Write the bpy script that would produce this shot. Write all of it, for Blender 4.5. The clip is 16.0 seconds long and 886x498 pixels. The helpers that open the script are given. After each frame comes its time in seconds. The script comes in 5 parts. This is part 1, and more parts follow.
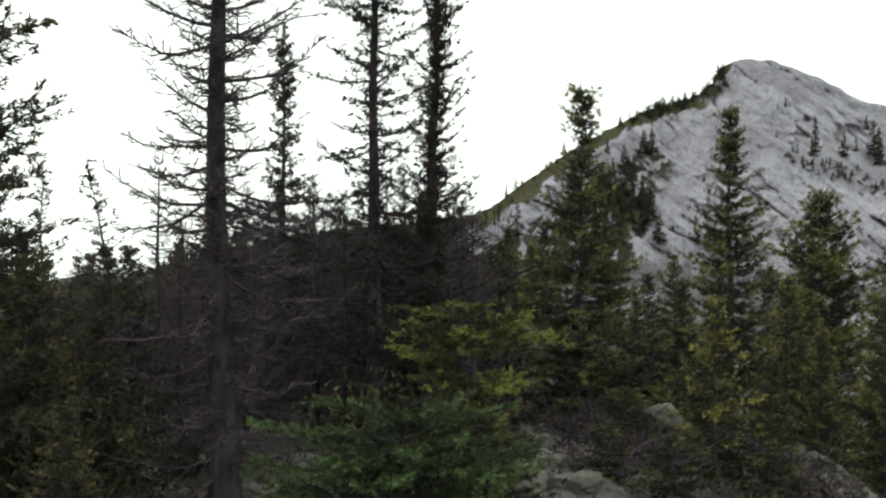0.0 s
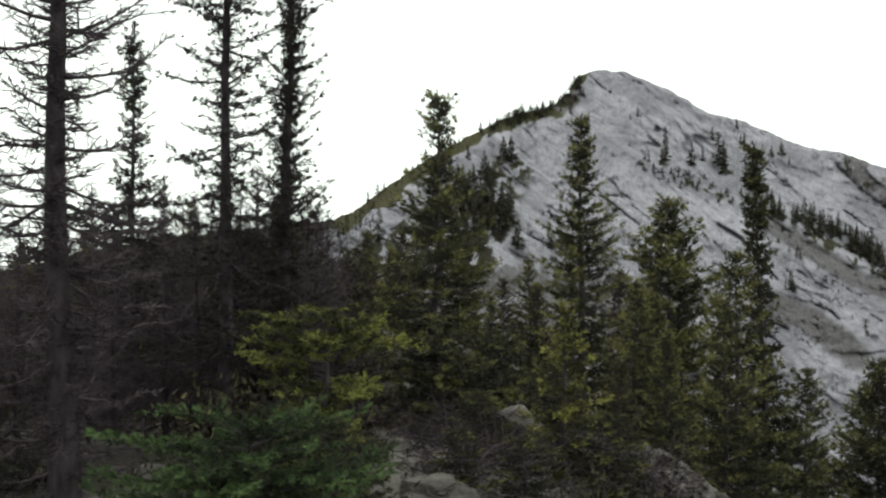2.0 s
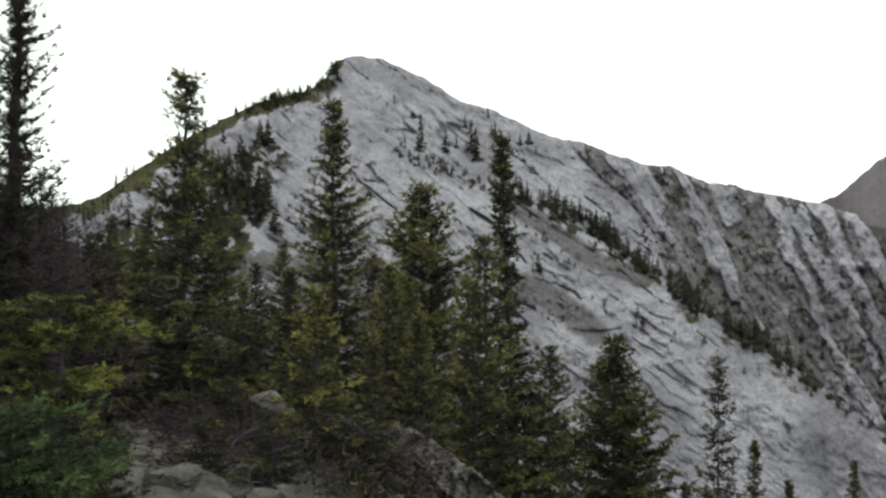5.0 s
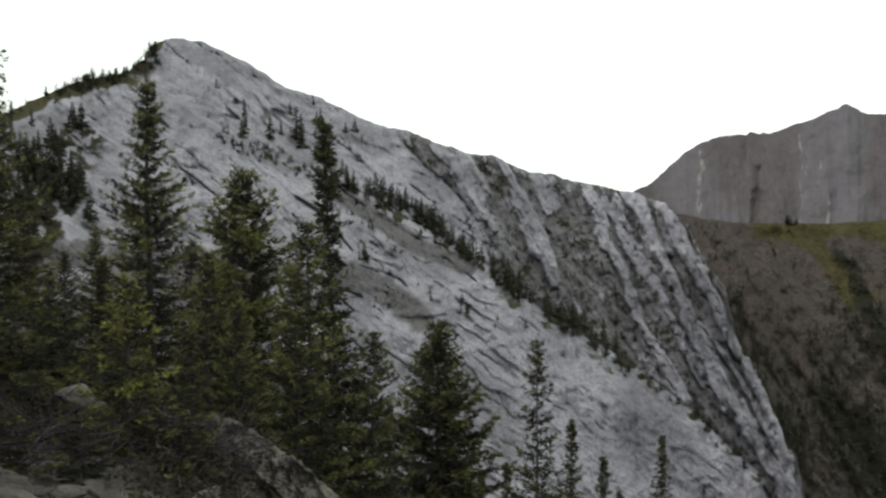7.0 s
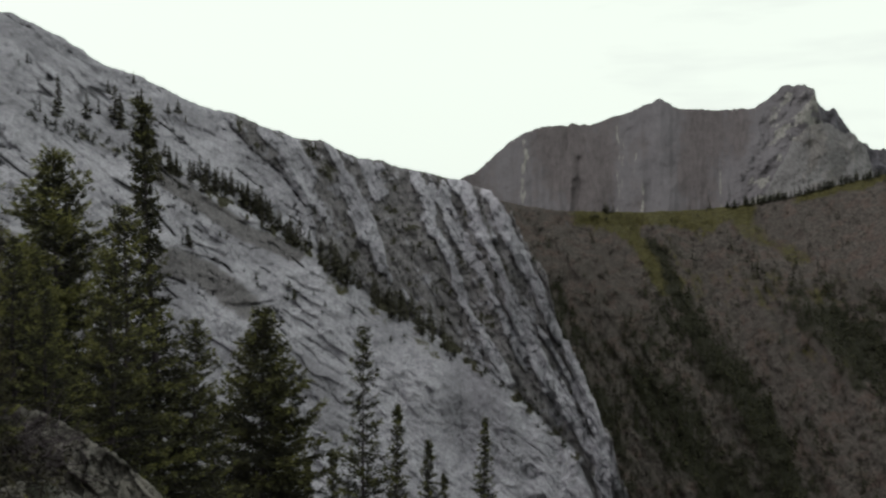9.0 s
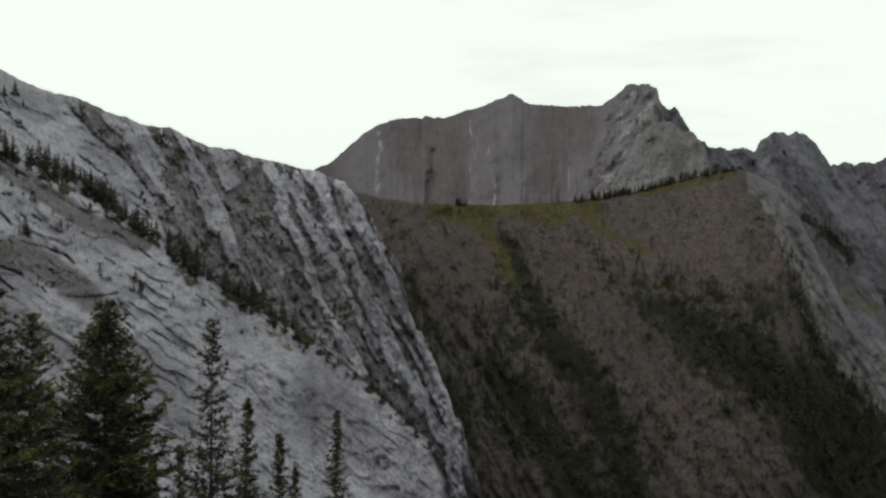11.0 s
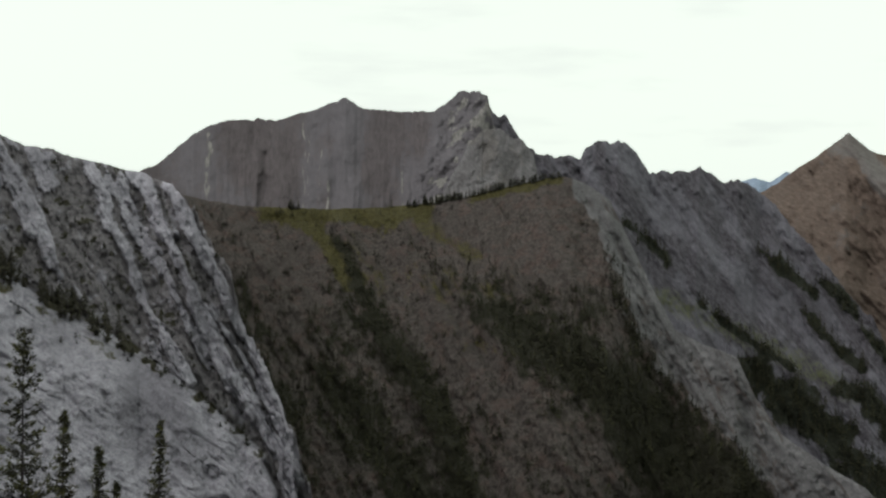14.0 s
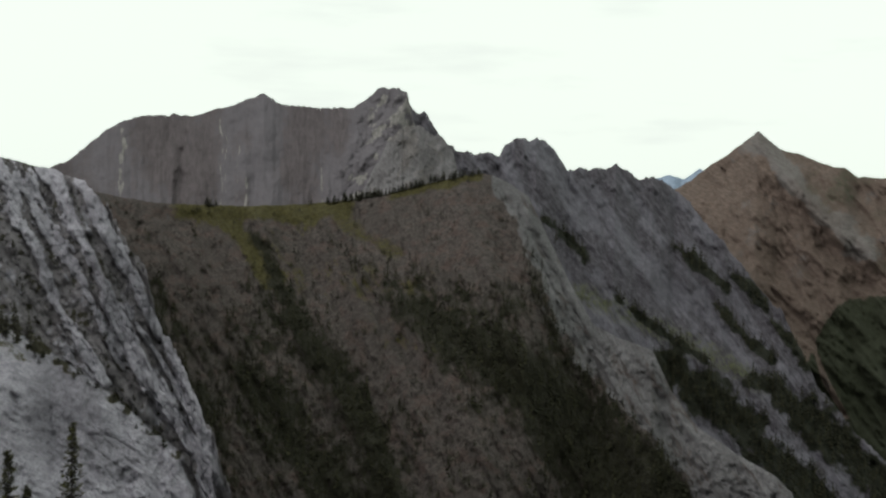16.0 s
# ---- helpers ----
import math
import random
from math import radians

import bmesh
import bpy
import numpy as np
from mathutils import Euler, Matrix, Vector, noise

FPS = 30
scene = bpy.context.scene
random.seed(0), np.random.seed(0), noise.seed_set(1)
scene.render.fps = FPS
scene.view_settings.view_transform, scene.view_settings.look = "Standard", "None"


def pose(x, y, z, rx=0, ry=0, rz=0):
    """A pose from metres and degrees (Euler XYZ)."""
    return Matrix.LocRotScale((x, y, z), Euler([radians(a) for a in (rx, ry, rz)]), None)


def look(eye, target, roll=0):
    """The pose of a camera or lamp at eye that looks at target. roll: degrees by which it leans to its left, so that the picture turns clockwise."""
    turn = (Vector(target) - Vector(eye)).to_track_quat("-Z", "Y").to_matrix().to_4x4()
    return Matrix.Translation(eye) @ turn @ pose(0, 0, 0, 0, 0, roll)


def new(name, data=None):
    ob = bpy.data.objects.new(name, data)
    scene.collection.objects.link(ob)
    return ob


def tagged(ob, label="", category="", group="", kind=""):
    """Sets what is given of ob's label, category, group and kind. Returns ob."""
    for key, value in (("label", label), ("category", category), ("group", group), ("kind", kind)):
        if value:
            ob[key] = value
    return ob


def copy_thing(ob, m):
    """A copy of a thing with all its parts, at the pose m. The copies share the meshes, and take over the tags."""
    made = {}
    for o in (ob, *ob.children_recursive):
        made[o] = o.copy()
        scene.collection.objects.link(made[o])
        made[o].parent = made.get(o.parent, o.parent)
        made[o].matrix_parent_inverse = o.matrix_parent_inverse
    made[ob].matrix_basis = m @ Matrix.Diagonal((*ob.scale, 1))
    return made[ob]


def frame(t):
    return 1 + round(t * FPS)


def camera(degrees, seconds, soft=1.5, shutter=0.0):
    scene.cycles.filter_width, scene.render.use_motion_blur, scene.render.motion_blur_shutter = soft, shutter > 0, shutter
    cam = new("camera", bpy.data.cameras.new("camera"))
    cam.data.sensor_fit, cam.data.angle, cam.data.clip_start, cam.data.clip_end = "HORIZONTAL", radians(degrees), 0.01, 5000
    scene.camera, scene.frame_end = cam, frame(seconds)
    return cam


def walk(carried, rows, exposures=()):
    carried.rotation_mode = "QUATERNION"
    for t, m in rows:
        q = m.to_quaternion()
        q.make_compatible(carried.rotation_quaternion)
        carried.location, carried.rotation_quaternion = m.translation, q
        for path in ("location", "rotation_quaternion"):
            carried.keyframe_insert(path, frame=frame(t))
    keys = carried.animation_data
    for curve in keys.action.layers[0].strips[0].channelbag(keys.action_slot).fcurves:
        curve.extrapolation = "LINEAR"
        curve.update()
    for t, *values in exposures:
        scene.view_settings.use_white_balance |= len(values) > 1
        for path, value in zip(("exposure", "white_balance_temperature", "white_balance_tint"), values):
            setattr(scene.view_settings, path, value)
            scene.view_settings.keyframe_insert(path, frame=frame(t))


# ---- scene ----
# ---------------------------------------------------------------- camera
cam = camera(47.34, 16.0, soft=2.3, shutter=0.5)
PATH = [
    (0.0, pose(0.011, 0.474, 0.017, 90.000, -0.003, -0.000)),
    (0.5, pose(0.025, 0.468, 0.020, 90.609, -0.829, -1.542)),
    (1.0, pose(0.061, 0.450, 0.024, 90.563, -0.232, -3.536)),
    (1.5, pose(0.075, 0.457, 0.015, 90.258, -0.031, -6.206)),
    (2.0, pose(0.085, 0.483, 0.013, 90.274, -0.067, -7.810)),
    (2.5, pose(0.099, 0.499, 0.009, 90.283, -0.267, -9.594)),
    (3.0, pose(0.111, 0.473, 0.012, 90.305, 0.066, -11.683)),
    (3.5, pose(0.121, 0.464, 0.014, 90.148, 0.165, -13.952)),
    (4.0, pose(0.139, 0.495, 0.009, 89.875, -0.037, -16.522)),
    (6.5, pose(0.217, 0.441, -0.019, 88.851, 0.692, -28.652)),
    (7.0, pose(0.238, 0.437, -0.024, 88.683, 0.334, -31.248)),
    (7.5, pose(0.258, 0.446, -0.026, 88.464, 0.167, -33.767)),
    (8.0, pose(0.271, 0.431, -0.023, 88.385, 0.239, -35.965)),
    (8.5, pose(0.301, 0.431, -0.047, 88.152, 0.109, -38.536)),
    (9.0, pose(0.281, 0.391, -0.029, 87.880, -0.209, -40.946)),
    (9.5, pose(0.267, 0.385, -0.038, 87.683, -0.070, -43.397)),
    (12.0, pose(0.377, 0.333, 0.021, 87.844, -1.200, -52.481)),
    (12.5, pose(0.401, 0.300, -0.009, 88.032, -1.007, -54.283)),
    (13.0, pose(0.435, 0.281, -0.005, 87.742, -1.030, -56.222)),
    (13.5, pose(0.452, 0.261, -0.019, 87.737, -0.911, -57.629)),
    (14.0, pose(0.440, 0.261, 0.031, 87.876, -1.222, -58.607)),
    (14.5, pose(0.455, 0.244, 0.027, 88.071, -1.006, -59.946)),
    (15.0, pose(0.451, 0.243, 0.014, 87.933, -0.876, -61.366)),
    (15.5, pose(0.463, 0.229, 0.005, 88.013, -0.911, -62.345)),
    (16.0, pose(0.462, 0.230, 0.007, 87.790, -1.119, -63.123)),
]
walk(cam, PATH, exposures=[(0.0, 0.27), (4.0, 0.25), (6.5, 0.1), (8.0, -0.33), (9.5, -0.42), (12.5, -0.40), (16.0, -0.40)])

# ---------------------------------------------------------------- light
SUN_BEARING, SUN_RISE = -40.0, 38.0     # degrees, clockwise from +y, and above the horizon
world = bpy.data.worlds.new("overcast_sky")
scene.world = world
world.use_nodes = True
wt = world.node_tree
wt.nodes.clear()


def wnode(kind, **values):
    n = wt.nodes.new(kind)
    for key, value in values.items():
        n.inputs[key].default_value = value
    return n


w_out = wt.nodes.new("ShaderNodeOutputWorld")
w_bg = wt.nodes.new("ShaderNodeBackground")
w_sky = wt.nodes.new("ShaderNodeTexSky")
w_sky.sky_type = "NISHITA"
w_sky.sun_disc = False
w_sky.sun_elevation = radians(SUN_RISE)
w_sky.sun_rotation = radians(SUN_BEARING)
w_sky.air_density, w_sky.dust_density, w_sky.ozone_density = 1.0, 3.0, 1.0
w_hsv = wnode("ShaderNodeHueSaturation", Saturation=0.10)
w_cloud = wnode("ShaderNodeMixRGB", Fac=0.9)
w_cloud.inputs[2].default_value = (8.0, 8.75, 7.95, 1)
w_co = wt.nodes.new("ShaderNodeTexCoord")
w_map = wt.nodes.new("ShaderNodeMapping")
w_map.inputs["Scale"].default_value = (1.4, 1.4, 9.0)
w_noise = wnode("ShaderNodeTexNoise", Scale=2.2, Detail=5.0, Roughness=0.55)
w_ramp = wt.nodes.new("ShaderNodeValToRGB")
w_ramp.color_ramp.elements[0].position, w_ramp.color_ramp.elements[0].color = 0.25, (0.86, 0.85, 0.88, 1)
w_ramp.color_ramp.elements[1].position, w_ramp.color_ramp.elements[1].color = 0.45, (1, 1, 1, 1)
w_mul = wt.nodes.new("ShaderNodeMixRGB")
w_mul.blend_type = "MULTIPLY"
w_mul.inputs[0].default_value = 1.0
wt.links.new(w_sky.outputs[0], w_hsv.inputs["Color"])
wt.links.new(w_hsv.outputs[0], w_cloud.inputs[1])
wt.links.new(w_co.outputs["Generated"], w_map.inputs[0])
wt.links.new(w_map.outputs[0], w_noise.inputs["Vector"])
wt.links.new(w_noise.outputs["Fac"], w_ramp.inputs[0])
wt.links.new(w_cloud.outputs[0], w_mul.inputs[1])
wt.links.new(w_ramp.outputs[0], w_mul.inputs[2])
wt.links.new(w_mul.outputs[0], w_bg.inputs["Color"])
w_bg.inputs["Strength"].default_value = 0.162
wt.links.new(w_bg.outputs[0], w_out.inputs[0])

sun = new("sun", bpy.data.lights.new("sun", "SUN"))
sun.data.energy, sun.data.angle, sun.data.color = 1.4, radians(50), (1.0, 0.97, 0.96)
sun.matrix_world = look((0, 0, 400), (-400 * math.sin(radians(SUN_BEARING)), -400 * math.cos(radians(SUN_BEARING)), 400 - 400 * math.tan(radians(SUN_RISE))))


# ---------------------------------------------------------------- materials
class Nodes:
    """A node material under construction."""

    def __init__(self, name, rough=0.9, spec=0.2):
        self.mat = bpy.data.materials.new(name)
        self.mat.use_nodes = True
        self.t = self.mat.node_tree
        self.bsdf = self.t.nodes["Principled BSDF"]
        self.bsdf.inputs["Roughness"].default_value = rough
        self.bsdf.inputs["Specular IOR Level"].default_value = spec
        self.geo = self.t.nodes.new("ShaderNodeNewGeometry")

    def link(self, a, b):
        self.t.links.new(a, b)

    def attr(self, name, out="Fac"):
        n = self.t.nodes.new("ShaderNodeAttribute")
        n.attribute_name = name
        return n.outputs[out]

    def rand(self):
        return self.t.nodes.new("ShaderNodeObjectInfo").outputs["Random"]

    def noise(self, scale, detail=6.0, rough=0.6, stretch=(1, 1, 1), source=None, warp=0.0):
        n = self.t.nodes.new("ShaderNodeTexNoise")
        n.inputs["Scale"].default_value, n.inputs["Detail"].default_value, n.inputs["Roughness"].default_value = scale, detail, rough
        n.inputs["Distortion"].default_value = warp
        m = self.t.nodes.new("ShaderNodeMapping")
        m.inputs["Scale"].default_value = stretch
        self.link(source or self.geo.outputs["Position"], m.inputs[0])
        self.link(m.outputs[0], n.inputs["Vector"])
        return n.outputs["Fac"]

    def ramp(self, fac, lo, hi, a=0.0, b=1.0):
        n = self.t.nodes.new("ShaderNodeMapRange")
        n.interpolation_type = "SMOOTHSTEP"
        for i, value in enumerate((lo, hi, a, b)):
            n.inputs[i + 1].default_value = value
        self.link(fac, n.inputs[0])
        return n.outputs[0]

    def math(self, op, a, b):
        n = self.t.nodes.new("ShaderNodeMath")
        n.operation = op
        for i, value in enumerate((a, b)):
            if isinstance(value, (int, float)):
                n.inputs[i].default_value = value
            else:
                self.link(value, n.inputs[i])
        return n.outputs[0]

    def mix(self, fac, a, b, blend="MIX"):
        n = self.t.nodes.new("ShaderNodeMixRGB")
        n.blend_type = blend
        for i, value in enumerate((fac, a, b)):
            if isinstance(value, (int, float)):
                n.inputs[i].default_value = value
            elif isinstance(value, tuple):
                n.inputs[i].default_value = (*value, 1)
            else:
                self.link(value, n.inputs[i])
        return n.outputs[0]

    def done(self, colour, bump=None, strength=0.5, distance=0.1):
        self.link(colour, self.bsdf.inputs["Base Color"])
        if bump is not None:
            n = self.t.nodes.new("ShaderNodeBump")
            n.inputs["Strength"].default_value, n.inputs["Distance"].default_value = strength, distance
            self.link(bump, n.inputs["Height"])
            self.link(n.outputs[0], self.bsdf.inputs["Normal"])
        return self.mat


def rock_material(name, pale, grey, dark, rubble, turf, streak, stain_scale, relief, crack=0.8, shrub=(0.019, 0.021, 0.012), redden=0.0, grain=None, grit=0.7):
    """Bedded rock with rubble, turf and low scrub where the masks of the mesh ask for them."""
    m = Nodes(name)
    bed = m.attr("bed", "Vector")
    broad = m.noise(stain_scale, 5, 0.6)
    fine = m.noise(1.0, 7, 0.72, grain, bed, 0.3) if grain else m.noise(stain_scale * 22, 7, 0.76)
    spots = m.noise(1.0, 6, 0.7, tuple(0.3 * s for s in grain), bed, 0.4) if grain else m.noise(stain_scale * 5, 6, 0.72)
    lines = m.noise(1.0, 7, 0.62, streak, bed, 0.3)
    thin = m.noise(1.0, 5, 0.7, tuple(4.5 * s for s in streak), bed, 0.4)
    rock = m.mix(m.ramp(broad, 0.42, 0.66), pale, grey)
    rock = m.mix(m.ramp(lines, 0.50, 0.68, 0.0, crack), rock, grey)
    # Dark streaks along the bedding: black staining, and crack shade put into the colour.
    rock = m.mix(m.ramp(thin, 0.56, 0.70, 0.0, crack), rock, dark)
    rock = m.mix(m.ramp(spots, 0.50, 0.64, 0, 0.75), rock, grey)
    rock = m.mix(grit, rock, m.mix(m.ramp(fine, 0.3, 0.7), (0.42, 0.42, 0.43), (1.15, 1.15, 1.15)), "MULTIPLY")
    rock = m.mix(0.14, rock, pale)
    scree = m.mix(m.ramp(fine, 0.3, 0.7), tuple((1 - 0.8 * grit) * c for c in rubble), tuple((1 + 0.7 * grit) * c for c in rubble))
    scree = m.mix(m.ramp(broad, 0.35, 0.7, 0, 0.6), scree, tuple(0.7 * c for c in rubble))
    scree = m.mix(m.ramp(spots, 0.48, 0.62, 0, redden), scree, (1.25 * rubble[0], 0.92 * rubble[1], 0.85 * rubble[2]))
    grass = m.mix(m.ramp(fine, 0.3, 0.7), tuple(0.6 * c for c in turf), tuple(1.3 * c for c in turf))
    edge = m.math("MULTIPLY", m.math("SUBTRACT", fine, 0.5), 0.9)
    colour = m.mix(m.ramp(m.math("ADD", m.attr("scree"), edge), 0.35, 0.65), rock, scree)
    colour = m.mix(m.ramp(m.math("ADD", m.attr("grass"), edge), 0.35, 0.65), colour, grass)
    colour = m.mix(m.ramp(m.math("ADD", m.attr("scrub"), edge), 0.35, 0.65), colour, m.mix(fine, tuple(0.6 * c for c in shrub), tuple(1.5 * c for c in shrub)))
    # Clefts go dark in the colour: soil, and the shade inside them.
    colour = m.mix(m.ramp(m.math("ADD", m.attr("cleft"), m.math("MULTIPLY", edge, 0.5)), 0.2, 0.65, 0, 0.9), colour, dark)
    height = m.math("ADD", m.math("ADD", fine, m.math("MULTIPLY", lines, 1.5)), m.noise(stain_scale * 45, 4, 0.7))
    return m.done(colour, height, 0.8, relief)


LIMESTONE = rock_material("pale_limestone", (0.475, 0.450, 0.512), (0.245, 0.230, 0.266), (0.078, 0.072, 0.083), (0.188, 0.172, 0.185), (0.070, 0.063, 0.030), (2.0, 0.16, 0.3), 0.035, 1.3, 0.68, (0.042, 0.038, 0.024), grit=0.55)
TALUS = rock_material("brown_scree", (0.200, 0.191, 0.200), (0.116, 0.110, 0.115), (0.045, 0.042, 0.044), (0.080, 0.066, 0.062), (0.064, 0.055, 0.020), (1.3, 0.2, 0.3), 0.03, 1.4, shrub=(0.024, 0.0225, 0.0145), redden=0.4)
WALL_ROCK = rock_material("striped_grey_brown_rock", (0.110, 0.099, 0.111), (0.092, 0.082, 0.091), (0.060, 0.053, 0.060), (0.083, 0.070, 0.075), (0.172, 0.160, 0.155), (1.3, 0.06, 0.3), 0.006, 0.6, 0.16, grain=(5.0, 1.6, 1.0), grit=0.3)
BUTTRESS_ROCK = rock_material("grey_buttress_limestone", (0.20, 0.187, 0.197), (0.125, 0.115, 0.121), (0.09, 0.083, 0.087), (0.145, 0.13, 0.13), (0.05, 0.05, 0.025), (2.5, 1.2, 0.5), 0.012, 1.4, 0.6, grain=(9.0, 3.5, 1.0))
SCREE_ROCK = rock_material("dark_grey_scree", (0.122, 0.115, 0.136), (0.074, 0.069, 0.082), (0.038, 0.036, 0.043), (0.066, 0.060, 0.071), (0.06, 0.062, 0.035), (1.3, 0.22, 0.3), 0.004, 0.9, 0.55, (0.014, 0.015, 0.010), grain=(6.0, 2.2, 1.0))
BROWN_ROCK = rock_material("rusty_brown_rock", (0.135, 0.120, 0.118), (0.090, 0.073, 0.067), (0.048, 0.039, 0.036), (0.098, 0.071, 0.060), (0.056, 0.052, 0.036), (2.6, 0.35, 0.4), 0.004, 1.0, 0.5, grain=(8.0, 3.0, 1.0), grit=0.5)
# The blue haze of distance is painted into this rock's colour.
HAZE_ROCK = rock_material("haze_tinted_far_rock", (0.26, 0.32, 0.42), (0.22, 0.28, 0.37), (0.18, 0.23, 0.31), (0.24, 0.3, 0.4), (0.2, 0.25, 0.3), (1.2, 0.4, 0.4), 0.004, 3.0)


def ground_material():
    m = Nodes("stony_ground")
    big, mid, fine = m.noise(0.35, 4), m.noise(2.6, 6, 0.65), m.noise(18, 5, 0.7)
    earth = m.mix(m.ramp(mid, 0.35, 0.65), (0.035, 0.030, 0.028), (0.10, 0.09, 0.085))
    earth = m.mix(m.ramp(fine, 0.4, 0.62), earth, (0.15, 0.138, 0.13))
    moss = m.mix(fine, (0.014, 0.016, 0.010), (0.04, 0.043, 0.022))
    colour = m.mix(m.ramp(big, 0.42, 0.58, 0, 0.85), earth, moss)
    wood = m.mix(m.noise(0.02, 8, 0.7), (0.012, 0.015, 0.010), (0.028, 0.032, 0.019))
    colour = m.mix(m.attr("wood"), colour, wood)
    return m.done(colour, m.math("ADD", mid, m.math("MULTIPLY", fine, 0.5)), 0.9, 0.12)


def boulder_material():
    m = Nodes("weathered_boulder_stone")
    big, fine = m.noise(1.6, 6, 0.6), m.noise(22, 5, 0.7)
    colour = m.mix(m.ramp(big, 0.35, 0.65), (0.108, 0.096, 0.091), (0.240, 0.214, 0.198))
    colour = m.mix(m.ramp(m.noise(5, 5, 0.7, (1, 1, 3)), 0.55, 0.68, 0, 0.7), colour, (0.075, 0.07, 0.066))
    colour = m.mix(0.4, colour, m.mix(fine, (0.4, 0.4, 0.4), (1, 1, 1)), "MULTIPLY")
    seam = m.math("ABSOLUTE", m.math("SUBTRACT", m.noise(1.2, 4, 0.6, (1, 1, 2.2), None, 0.5), 0.5), 0.0)
    joint = m.ramp(seam, 0.004, 0.03)
    colour = m.mix(joint, m.mix(0.5, (0.022, 0.02, 0.02), colour), colour)
    return m.done(colour, m.math("ADD", m.math("ADD", big, fine), joint), 0.9, 0.07)


def bark_material(name, a, b):
    m = Nodes(name)
    colour = m.mix(m.ramp(m.noise(9, 6, 0.7, (1, 1, 0.25)), 0.35, 0.65), a, b)
    return m.done(colour, m.noise(40, 4, 0.7, (1, 1, 0.4)), 0.8, 0.02)


def needle_material(name, old_shaded, young):
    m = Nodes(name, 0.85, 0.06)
    colour = m.mix(m.ramp(m.attr("tint"), 0.02, 0.72), old_shaded, young)
    colour = m.mix(m.ramp(m.noise(2.6, 3), 0.46, 0.64, 0, 0.4), colour, tuple(0.8 * c for c in old_shaded))
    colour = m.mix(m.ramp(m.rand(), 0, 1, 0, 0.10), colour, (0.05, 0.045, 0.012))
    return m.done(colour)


GROUND, BOULDER = ground_material(), boulder_material()
# Purplish veil of lens glare is mixed into bark, dead wood and old needles.
BARK = bark_material("grey_brown_bark", (0.024, 0.019, 0.023), (0.062, 0.050, 0.058))
DEAD_WOOD = bark_material("dead_twig_wood", (0.034, 0.025, 0.030), (0.082, 0.063, 0.073))
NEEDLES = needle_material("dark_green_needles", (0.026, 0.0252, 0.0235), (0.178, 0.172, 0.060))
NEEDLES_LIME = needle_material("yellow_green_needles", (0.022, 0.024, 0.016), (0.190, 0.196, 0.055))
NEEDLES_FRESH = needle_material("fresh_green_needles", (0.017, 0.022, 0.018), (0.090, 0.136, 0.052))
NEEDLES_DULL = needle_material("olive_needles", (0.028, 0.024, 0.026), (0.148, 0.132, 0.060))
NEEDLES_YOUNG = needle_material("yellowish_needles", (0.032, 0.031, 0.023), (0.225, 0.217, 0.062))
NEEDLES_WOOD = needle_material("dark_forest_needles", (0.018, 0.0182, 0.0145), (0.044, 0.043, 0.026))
# Colour lightened to stand in for the haze over distant trees.
NEEDLES_FAR = needle_material("far_hazed_needles", (0.058, 0.055, 0.049), (0.112, 0.104, 0.072))


# ---------------------------------------------------------------- tools
def part(name, mesh, material, parent=None, label=""):
    mesh.name = name
    if material and not mesh.materials:
        mesh.materials.append(material)
    ob = new(name, mesh)
    if parent:
        ob.parent = parent
    if label:
        ob["label"] = label
    return ob


def mesh_of(verts, faces, smooth=True, **masks):
    me = bpy.data.meshes.new("mesh")
    me.from_pydata(np.asarray(verts).tolist(), [], faces if isinstance(faces, list) else faces.tolist())
    if smooth:
        me.polygons.foreach_set("use_smooth", np.ones(len(me.polygons), bool))
    for key, value in masks.items():
        value = np.asarray(value, np.float32)
        if value.ndim == 2:
            me.attributes.new(key, "FLOAT_VECTOR", "POINT").data.foreach_set("vector", value.ravel())
        else:
            me.attributes.new(key, "FLOAT", "POINT").data.foreach_set("value", value.ravel())
    return me


def hash2(ix, iy, seed):
    h = ix * np.uint32(374761393) + iy * np.uint32(668265263) + np.uint32(seed * 7919 & 0xFFFFFFFF)
    h = (h ^ (h >> np.uint32(13))) * np.uint32(1274126177)
    h = (h ^ (h >> np.uint32(16))) * np.uint32(2246822519)
    return ((h ^ (h >> np.uint32(15))) & np.uint32(0xFFFFFF)) / 16777215.0


def vnoise(x, y, z=0):
    """Smooth noise over a plane, 0 to 1; z picks one of many such planes."""
    shape = np.broadcast(x, y).shape
    x, y = np.broadcast_arrays(np.atleast_1d(np.asarray(x, float)), np.atleast_1d(np.asarray(y, float)))
    fx, fy = np.floor(x), np.floor(y)
    u, v = x - fx, y - fy
    u, v = u * u * (3 - 2 * u), v * v * (3 - 2 * v)
    i, j = fx.astype(np.int64).astype(np.uint32), fy.astype(np.int64).astype(np.uint32)
    one, z = np.uint32(1), int(z)
    a = hash2(i, j, z) * (1 - u) + hash2(i + one, j, z) * u
    b = hash2(i, j + one, z) * (1 - u) + hash2(i + one, j + one, z) * u
    return (a * (1 - v) + b * v).reshape(shape)


def fbm(x, y, z=0, octaves=5, gain=0.5):
    """Fractal noise about 0, in -1 to 1 or so."""
    x, y = np.asarray(x, float), np.asarray(y, float)
    total, amp, norm = 0, 1.0, 0.0
    for i in range(octaves):
        c, s = math.cos(0.6 * i), math.sin(0.6 * i)
        total = total + amp * (2 * vnoise((x * c - y * s) * 2 ** i + 17.3 * i, (x * s + y * c) * 2 ** i - 9.1 * i, int(z) * 31 + i) - 1)
        norm += amp
        amp *= gain
    return total / norm * 1.6


